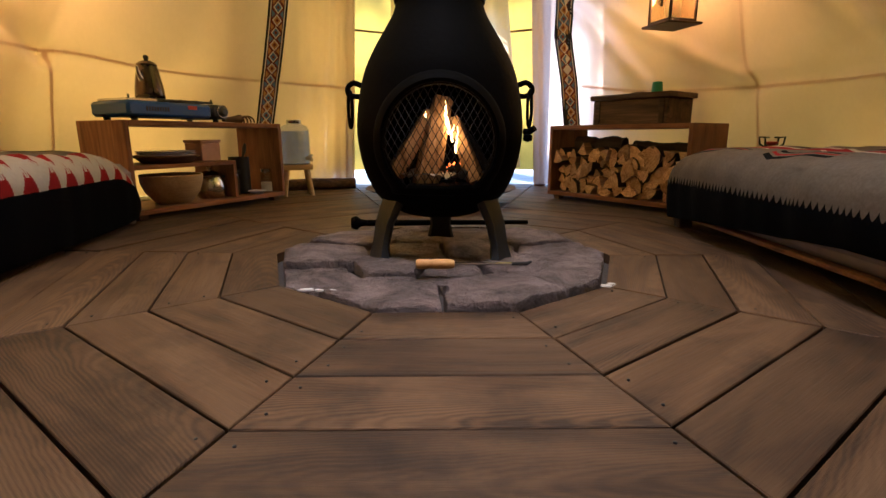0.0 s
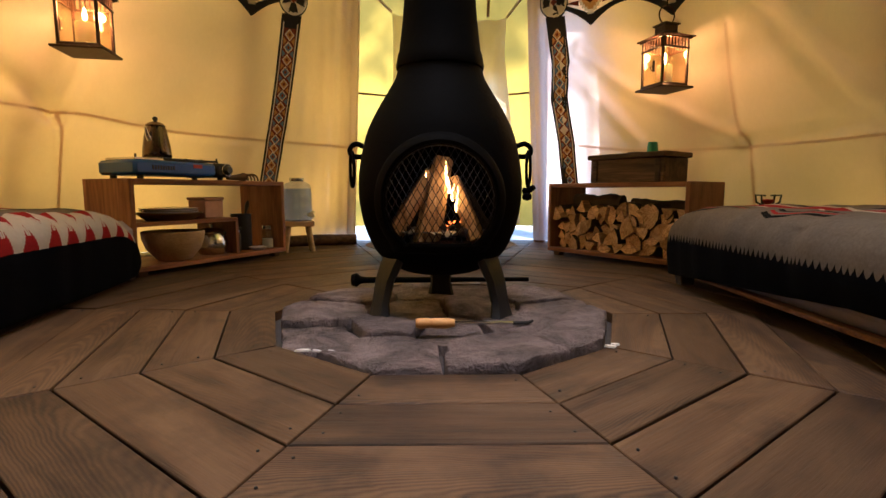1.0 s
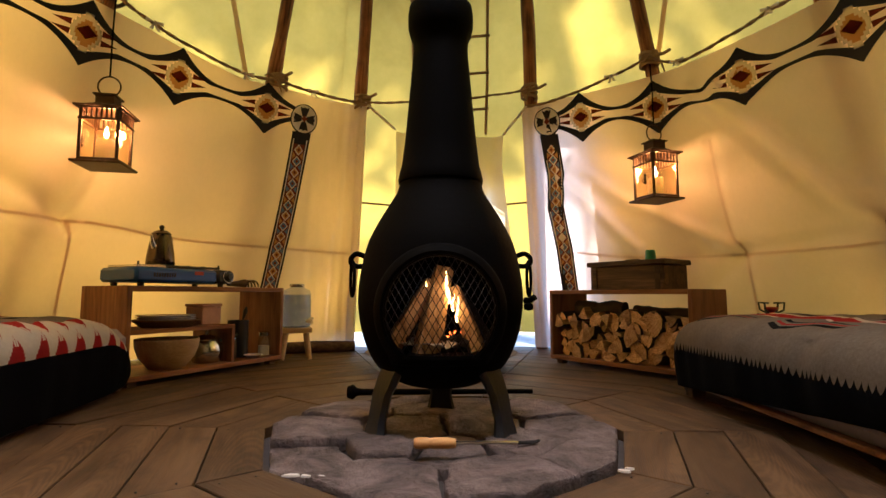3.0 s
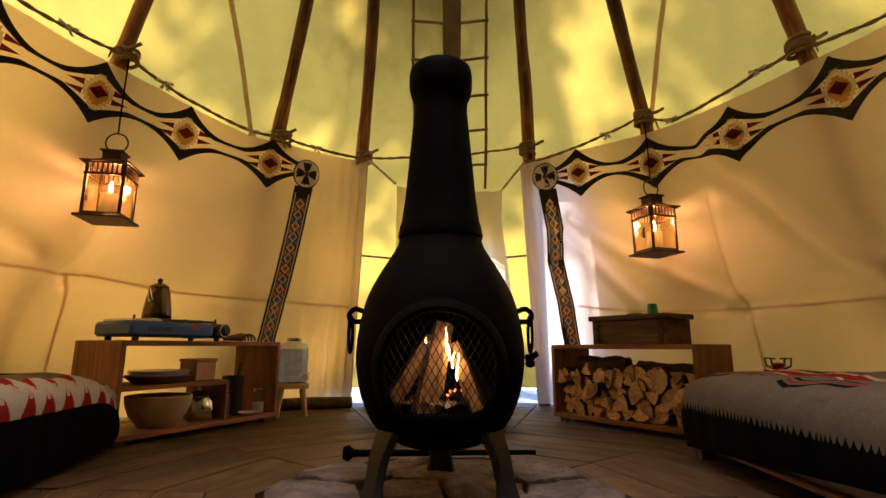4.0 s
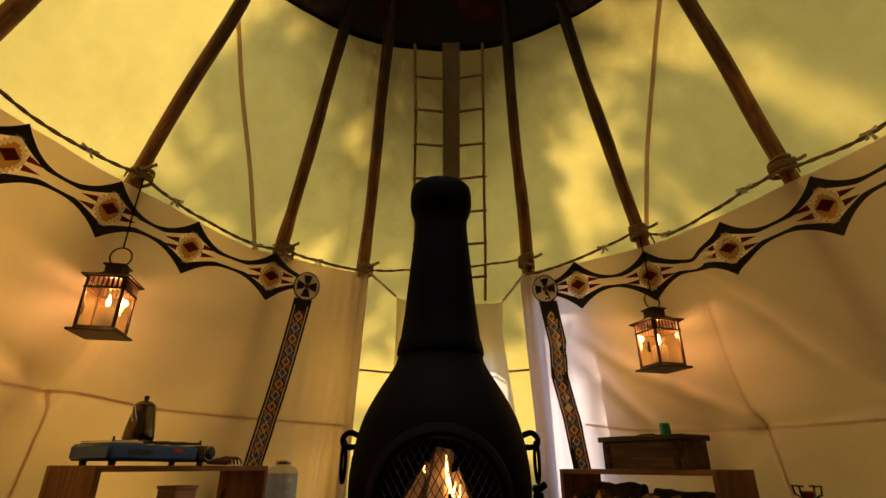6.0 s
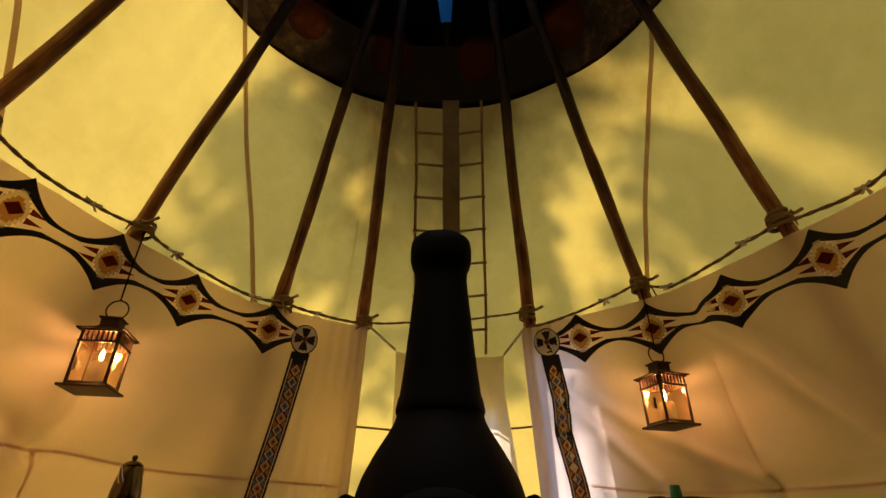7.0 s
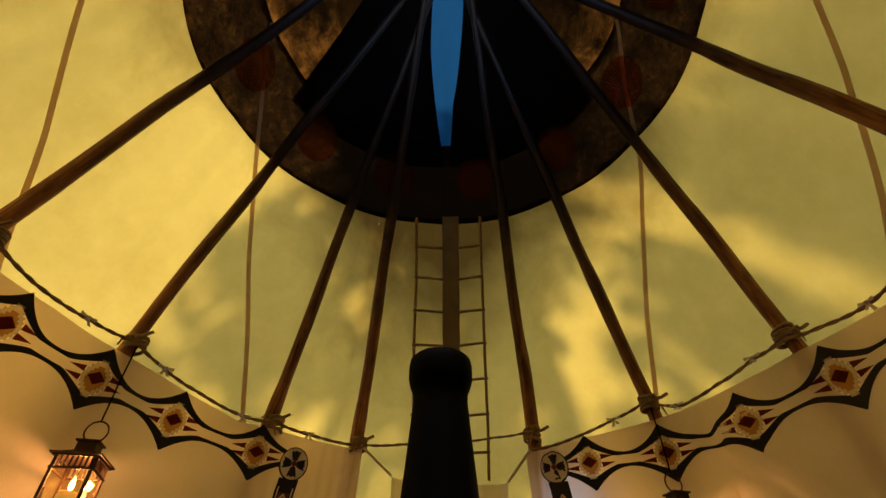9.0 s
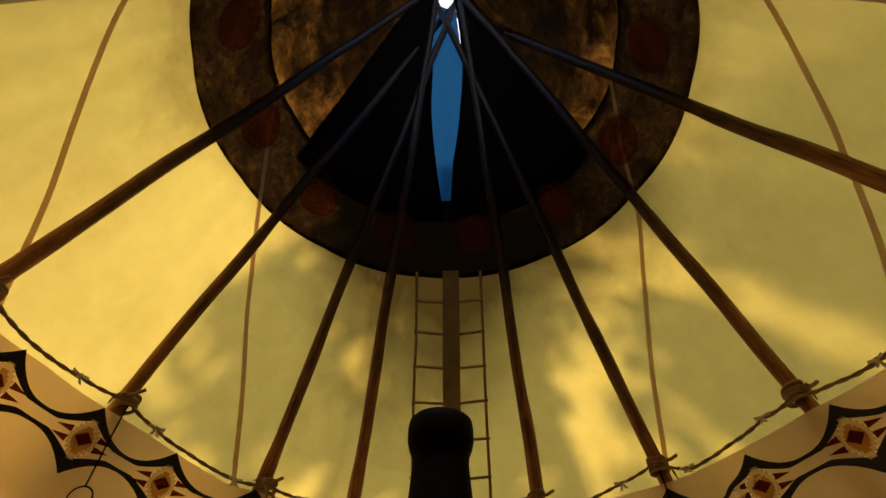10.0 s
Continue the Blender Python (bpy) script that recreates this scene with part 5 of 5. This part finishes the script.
for x in (-0.06, 0.02, 0.10, 0.18):
    part("grate_bar", box((0.008, 0.20, 0.010), (x, 0, 0.090), None, 0.002), DARK, grate)
for x in (-0.215, 0.185):
    part("grate_prong", box((0.006, 0.006, 0.02), (x, -0.09, 0.094), None, 0), DARK, grate)

pc = thing("percolator", on(SL, 0.235, 0.15, 0.502, 20) @ Matrix.Scale(0.86, 4), "shiny steel coffee percolator with a dark handle on the stove", "percolator")
part("pot", lathe([(0, 0), (0.066, 0.0), (0.070, 0.006), (0.066, 0.05), (0.058, 0.10), (0.049, 0.145), (0.045, 0.158), (0.047, 0.162)], 36), CHROME, pc)
lid = part("lid", lathe([(0.047, 0.160), (0.048, 0.164), (0.036, 0.176), (0.018, 0.184), (0, 0.186)], 32), CHROME, pc)
part("lid_knob", lathe([(0, 0.184), (0.008, 0.186), (0.013, 0.196), (0.011, 0.207), (0, 0.212)], 18), DARK, lid)
part("spout", tube([(-0.05, 0, 0.09), (-0.068, 0, 0.115), (-0.078, 0, 0.15)], [0.016, 0.011, 0.007], 10), STEEL, pc)
part("handle", tube(smooth_line([Vector(p) for p in ((0.046, 0, 0.150), (0.075, 0, 0.150), (0.084, 0, 0.10), (0.076, 0, 0.035), (0.066, 0, 0.02))], 4), 0.009, 8), DARK, pc)

cl = thing("wooden_claw", on(SL, 0.68, 0.13, 0.405, 10), "small brown wooden claw-shaped serving tool on the shelf", "serving tool")
part("palm", tube([(-0.10, 0, 0.016), (-0.02, 0, 0.02), (0.03, 0, 0.024)], [0.010, 0.016, 0.022], 10), OLD_WOOD, cl)
for k in range(5):
    y = -0.03 + 0.015 * k
    part("finger", tube(smooth_line([Vector(p) for p in ((0.02, y * 0.5, 0.026), (0.055, y, 0.038), (0.085, y * 1.3, 0.026), (0.092, y * 1.4, 0.006))], 3), 0.0045, 6), OLD_WOOD, cl)

pl = thing("basket_tray", on(SL, 0.27, 0.14, 0.224), "round brown woven basket tray with plates in it", "basket")
part("basket_bowl", lathe([(0, 0.002), (0.10, 0.0), (0.135, 0.028), (0.139, 0.030), (0.134, 0.034), (0.10, 0.006), (0, 0.006)], 40), BASKET, pl)
for k in range(4):
    p = part("plate", lathe([(0, 0), (0.075, 0.0), (0.12, 0.012), (0.124, 0.014), (0.12, 0.016), (0.075, 0.005), (0, 0.005)], 40), CERAMIC)
    p.matrix_basis = on(SL, 0.27, 0.14, 0.238 + 0.008 * k)
    tagged(p, "lilac-white ceramic plate stacked in the basket", "plate", "stacked plates")
bx = thing("small_box", on(SL, 0.475, 0.15, 0.224, 3), "small pinkish box with a flat lid on the shelf", "box")
part("box_body", box((0.115, 0.11, 0.085), (0, 0, 0.0425), None, 0.004), PINK, bx)
part("box_lid", box((0.125, 0.12, 0.014), (0, 0, 0.093), None, 0.004), PINK, bx)
part("box_clasp", box((0.018, 0.012, 0.012), (0.066, -0.02, 0.08), None, 0.002), DARK, bx)
bw = part("wooden_bowl", lathe([(0, 0), (0.065, 0.0), (0.075, 0.004), (0.112, 0.05), (0.128, 0.095), (0.131, 0.128), (0.127, 0.131), (0.122, 0.126), (0.118, 0.095), (0.10, 0.05), (0.06, 0.014), (0, 0.012)], 56), PALE_WOOD)
bw.matrix_basis = on(SL, 0.26, 0.11, 0.044)
tagged(bw, "large pale turned wooden bowl on the lower board", "bowl")
kt = thing("steel_pot", on(SL, 0.475, 0.12, 0.044, -20), "polished steel pot with a black handle", "pot")
part("pot_body", lathe([(0, 0), (0.055, 0), (0.068, 0.015), (0.075, 0.05), (0.068, 0.085), (0.056, 0.104), (0.060, 0.112), (0.057, 0.112), (0.052, 0.104), (0.07, 0.05), (0.05, 0.006), (0, 0.006)], 40), STEEL, kt)
part("pot_lid", lathe([(0.057, 0.112), (0.05, 0.122), (0.02, 0.132), (0.008, 0.134), (0.012, 0.148), (0, 0.152)], 32), STEEL, kt)
part("pot_handle", tube([(0.06, 0, 0.098), (0.10, 0, 0.108), (0.15, 0, 0.122)], [0.008, 0.010, 0.009], 8), DARK, kt)
jr = thing("brown_jar", on(SL, 0.60, 0.10, 0.044), "small dark brown jar with a steel lid", "jar", "jars on the shelf")
part("jar_body", lathe([(0, 0), (0.026, 0), (0.028, 0.01), (0.028, 0.09), (0.022, 0.1), (0, 0.1)], 24), BARK, jr)
part("jar_lid", lathe([(0.024, 0.099), (0.026, 0.1), (0.026, 0.115), (0, 0.117)], 24), STEEL, jr)
cn = thing("utensil_canister", on(SL, 0.69, 0.15, 0.044), "tall black canister holding a dark spoon", "canister")
part("canister", lathe([(0, 0), (0.05, 0), (0.052, 0.006), (0.052, 0.19), (0.047, 0.19), (0.047, 0.02), (0, 0.015)], 32), DARK, cn)
part("spoon", tube([(0.0, 0, 0.03), (0.03, 0, 0.19), (0.045, 0, 0.235), (0.052, 0, 0.26)], [0.005, 0.005, 0.012, 0.004], 8), DARK, cn)
ds = part("small_dish", lathe([(0, 0), (0.025, 0), (0.048, 0.016), (0.046, 0.018), (0.024, 0.004), (0, 0.004)], 28), CERAMIC)
ds.matrix_basis = on(SL, 0.70, 0.045, 0.044)
tagged(ds, "small white ceramic dish on the lower board", "dish")
sj = thing("salt_jar", on(SL, 0.795, 0.07, 0.044), "clear glass jar half full of white salt, steel lid", "jar", "jars on the shelf")
part("jar_glass", lathe([(0, 0.0), (0.030, 0.0), (0.031, 0.004), (0.031, 0.085), (0.024, 0.10), (0.024, 0.108)], 28), JAR, sj)
part("salt", lathe([(0, 0.003), (0.028, 0.003), (0.028, 0.052), (0, 0.055)], 24), SALT, sj)
part("jar_lid", lathe([(0.026, 0.104), (0.027, 0.106), (0.027, 0.124), (0.02, 0.127), (0, 0.127)], 24), STEEL, sj)

# water jug on a stool
sm = Matrix.Translation((-0.855, 2.96, 0)) @ Matrix.Rotation(radians(20), 4, "Z") @ Matrix.Diagonal((0.9, 0.9, 1, 1))
sto = thing("small_stool", sm, "small pale wooden stool with splayed legs", "stool")
part("stool_seat", box((0.19, 0.19, 0.03), (0, 0, 0.165), None, 0.005), PALE_WOOD, sto)
for x in (-1, 1):
    for y in (-1, 1):
        part("stool_leg", tube([(x * 0.085, y * 0.085, 0.002), (x * 0.062, y * 0.062, 0.152)], [0.013, 0.015], 10), PALE_WOOD, sto)
jg = thing("water_jug", sm @ Matrix.Translation((0, 0, 0.18)), "bluish glass water jug with a white tap, standing on the stool", "water jug")
part("jug_glass", lathe([(0, 0.0), (0.080, 0.0), (0.090, 0.01), (0.092, 0.04), (0.088, 0.048), (0.092, 0.056), (0.092, 0.10), (0.088, 0.108), (0.092, 0.116), (0.092, 0.16), (0.088, 0.168), (0.090, 0.19), (0.078, 0.215), (0.045, 0.228), (0.042, 0.24)], 40), JUG, jg)
part("water", lathe([(0, 0.004), (0.086, 0.004), (0.088, 0.10), (0.087, 0.188), (0, 0.188)], 36), WATER, jg)
part("jug_cap", lathe([(0.045, 0.232), (0.047, 0.236), (0.046, 0.25), (0, 0.252)], 24), STEEL, jg)
tp = part("tap", tube([(0.06, -0.06, 0.035), (0.085, -0.085, 0.035), (0.09, -0.09, 0.02)], 0.011, 10), WHITE_TIE, jg, "white plastic tap")
part("tap_lever", box((0.03, 0.008, 0.012), (0.085, -0.085, 0.052), None, 0.002), WHITE_TIE, tp)

# firewood in the other shelf
rl = random.Random(11)


def log_mesh(kind, w):
    bm = bmesh.new()
    half = rl.uniform(26, 44) if kind < 2 else rl.uniform(50, 66)
    arc = [math.radians(90 - half + 2 * half * i / 3) for i in range(4)]
    sect = [(rl.uniform(-0.12, 0.12), -0.15)] + [(1.5 * math.cos(a), 1.35 * math.sin(a)) for a in arc]
    cx = sum(p[0] for p in sect) / len(sect)
    cz = sum(p[1] for p in sect) / len(sect)
    sect = [((x - cx) * w * rl.uniform(0.93, 1.05), (z - cz) * w * rl.uniform(0.93, 1.05)) for x, z in sect]
    a = [bm.verts.new((x, -0.12, z)) for x, z in sect]
    b = [bm.verts.new((x * 1.03, 0.12, z * 1.03)) for x, z in sect]
    n = len(sect)
    e1, e2 = bm.faces.new(a), bm.faces.new(b[::-1])
    for k in range(n):
        f = bm.faces.new((a[k], b[k], b[(k + 1) % n], a[(k + 1) % n]))
        p, q = sect[k], sect[(k + 1) % n]
        f.material_index = 0 if k in (0, n - 1) else 1
    bmesh.ops.recalc_face_normals(bm, faces=bm.faces[:])
    me = bpy.data.meshes.new("split_log")
    bm.to_mesh(me)
    bm.free()
    me.materials.append(SPLIT)
    me.materials.append(BARK)
    return me


kinds = [log_mesh(k % 3, 0.042 + 0.005 * (k % 4)) for k in range(12)]
row_z, j = 0.044, 0
while row_z < 0.25:
    x = 0.055 + rl.uniform(0, 0.03)
    while x < 0.765:
        me = kinds[rl.randrange(12)]
        s = rl.uniform(0.6, 1.0)
        rot = rl.choice((0, 60, 120, 180, 240, 300)) + rl.uniform(-18, 18)
        ob = new("split_log", me)
        ob.matrix_basis = SR @ Matrix.Translation((x, 0.15 + rl.uniform(-0.025, 0.02), row_z + 0.034 * s + rl.uniform(-0.006, 0.008))) @ Euler((rl.uniform(-0.05, 0.05), radians(rot), rl.uniform(-0.08, 0.08))).to_matrix().to_4x4() @ Matrix.Diagonal((s, rl.uniform(0.95, 1.06), s, 1))
        tagged(ob, "split firewood log with bark, stacked in the shelf", "log", "stacked firewood")
        x += 0.066 * s
    row_z += 0.045
for x0, x1, z, r, seed in ((0.11, 0.40, 0.298, 0.036, 3), (0.46, 0.74, 0.288, 0.024, 8)):
    rk = random.Random(seed)
    line = smooth_line([Vector((x0 + (x1 - x0) * i / 4, 0.12 + rk.uniform(-0.012, 0.012), z + rk.uniform(-0.006, 0.006))) for i in range(5)], 3)
    ob = part("split_log", tube(line, [r * rk.uniform(0.86, 1.1) for q in line], 9), BARK, smooth=False)
    ob.matrix_basis = SR
    tagged(ob, "dark bark-covered log lying across the stacked firewood", "log", "stacked firewood")

wb = thing("wooden_box", on(SR, 0.45, 0.15, 0.392, 2), "old dark wooden box with a lid on the firewood shelf", "box")
part("box_body", box((0.40, 0.21, 0.115), (0, 0, 0.0575), None, 0.004), OLD_WOOD, wb)
part("box_lid", box((0.43, 0.235, 0.024), (0, 0, 0.128), None, 0.004), OLD_WOOD, wb)
part("lid_handle", box((0.07, 0.03, 0.012), (-0.02, 0, 0.146), None, 0.003), OLD_WOOD, wb)
for x in (-0.17, 0.17):
    part("batten", box((0.025, 0.006, 0.11), (x, -0.108, 0.057), None, 0.002), OLD_WOOD, wb)
gc = part("green_cup", lathe([(0, 0), (0.026, 0), (0.022, 0.046), (0.019, 0.05), (0.0, 0.051)], 24), GREEN)
gc.matrix_basis = on(SR, 0.54, 0.13, 0.533)
tagged(gc, "small green plastic cup upside down on the box", "cup")

sd = thing("side_stand", Matrix.Translation((1.47, 2.30, 0)), "dark wooden stand between the bed and the liner", "stand")
part("stand_top", box((0.16, 0.16, 0.02), (0, 0, 0.25), None, 0.003), OLD_WOOD, sd)
part("stand_post", box((0.05, 0.05, 0.24), (0, 0, 0.12), None, 0.003), OLD_WOOD, sd)
cb = thing("camp_burner", Matrix.Translation((1.47, 2.28, 0.26)), "small black and red folding camp burner", "camp burner")
part("burner_body", lathe([(0, 0), (0.02, 0.0), (0.022, 0.02), (0.012, 0.03), (0.026, 0.045), (0.026, 0.052), (0, 0.055)], 20), RED, cb)
for k in range(4):
    a = radians(30 + 90 * k)
    part("burner_arm", tube([(0.01 * math.cos(a), 0.01 * math.sin(a), 0.02), (0.05 * math.cos(a), 0.05 * math.sin(a), 0.04), (0.055 * math.cos(a), 0.055 * math.sin(a), 0.072), (0.025 * math.cos(a), 0.025 * math.sin(a), 0.07)], 0.0045, 6), DARK, cb)
part("burner_valve", tube([(-0.02, 0, 0.012), (-0.07, -0.01, 0.02)], 0.006, 8), DARK, cb)
lg = part("threshold_beam", tube([cone(-28, 0.035, 0.2), cone(-22, 0.036, 0.19), cone(-15.5, 0.034, 0.2)], [0.035, 0.037, 0.033], 10), OLD_WOOD)
tagged(lg, "dark wooden beam lying along the foot of the liner", "beam")


# ---- lanterns ----
def lantern(xy, z0, turn, hang):
    ln = thing("candle_lantern", Matrix.Translation((*xy, z0)) @ Matrix.Rotation(radians(turn), 4, "Z"), "rusty square metal lantern with glass panes and a lit candle", "lantern", "hanging candle lanterns")
    w = 0.145
    part("base_plate", box((w + 0.035, w + 0.035, 0.010), (0, 0, 0.005), None, 0.003), LANTERN_METAL, ln)
    part("base_frame", box((w, w, 0.014), (0, 0, 0.017), None, 0.003), LANTERN_METAL, ln)
    for x in (-1, 1):
        for y in (-1, 1):
            part("corner_post", box((0.011, 0.011, 0.20), (x * (w / 2 - 0.006), y * (w / 2 - 0.006), 0.123), None, 0.002), LANTERN_METAL, ln)
    for k in range(4):
        r = Matrix.Rotation(radians(90 * k), 4, "Z")
        p = part("pane", box((w - 0.022, 0.003, 0.15), (0, -w / 2 + 0.006, 0.10), None, 0), PANE, ln, smooth=False)
        p.data.transform(r)
        p.visible_shadow = False
        rl2 = part("pierced_rail", box((w, 0.006, 0.008), (0, -w / 2, 0.178), None, 0.001), LANTERN_METAL, ln)
        bmv = bmesh.new()
        bmv.from_mesh(rl2.data)
        add_box(bmv, (w + 0.012, 0.008, 0.008), (0, -w / 2 - 0.004, 0.222), None, 0.001)
        for q in range(8):
            add_box(bmv, (0.006, 0.004, 0.04), (-w / 2 + 0.012 + q * (w - 0.024) / 7, -w / 2, 0.20), None, 0)
        bmv.transform(r)
        bmv.to_mesh(rl2.data)
        bmv.free()
    bm = bmesh.new()
    loops = []
    for s, z in ((w / 2 + 0.016, 0.224), (w / 2 + 0.016, 0.23), (w / 2 - 0.01, 0.238), (0.038, 0.252), (0.034, 0.256), (0.034, 0.285), (0.042, 0.287), (0.042, 0.293), (0.012, 0.300)):
        loops.append([bm.verts.new((x * s, y * s, z)) for x, y in ((-1, -1), (1, -1), (1, 1), (-1, 1))])
    for a, b in zip(loops, loops[1:]):
        for k in range(4):
            bm.faces.new((a[k], a[(k + 1) % 4], b[(k + 1) % 4], b[k]))
    bm.faces.new(loops[-1])
    part("roof", bm, LANTERN_METAL, ln, smooth=False)
    part("carrying_ring", tube(circle_pts((0, 0, 0.335), 0.042, "y", 24), 0.0035, 6, True), LANTERN_METAL, ln)
    la = part("door_latch", box((0.008, 0.012, 0.05), (-w / 2 - 0.004, -0.02, 0.10), None, 0.002), LANTERN_METAL, ln)
    part("latch_hook", tube(circle_pts((-w / 2 - 0.010, -0.02, 0.09), 0.010, "y", 12), 0.002, 5, True), LANTERN_METAL, la)
    part("hanging_wire", tube([(0, 0, 0.376), (0.0, 0.0, (0.376 + hang - z0) / 2), (0.0, 0.01, hang - z0)], 0.0035, 6), IRON, ln)
    can = thing("pillar_candle", Matrix.Translation((*xy, z0 + 0.024)), "lit cream pillar candle inside the lantern", "candle", "lantern candles")
    wax = part("wax", lathe([(0, 0), (0.034, 0), (0.035, 0.004), (0.035, 0.082), (0.032, 0.088), (0.022, 0.084), (0, 0.082)], 28), WAX, can)
    part("wick", tube([(0, 0, 0.08), (0.001, 0, 0.098)], 0.0014, 6), CHAR, wax)
    part("candle_flame", lathe([(0, 0.094), (0.006, 0.100), (0.009, 0.112), (0.006, 0.130), (0, 0.146)], 14), CANDLE_FLAME, can, "small bright candle flame")


CANDLE_FLAME = glow("candle_flame", (1.0, 0.62, 0.22), 22.0)
lantern(LANTERN_1, 0.877, 12, 1.60)
lantern(LANTERN_2, 0.815, 17, 1.52)
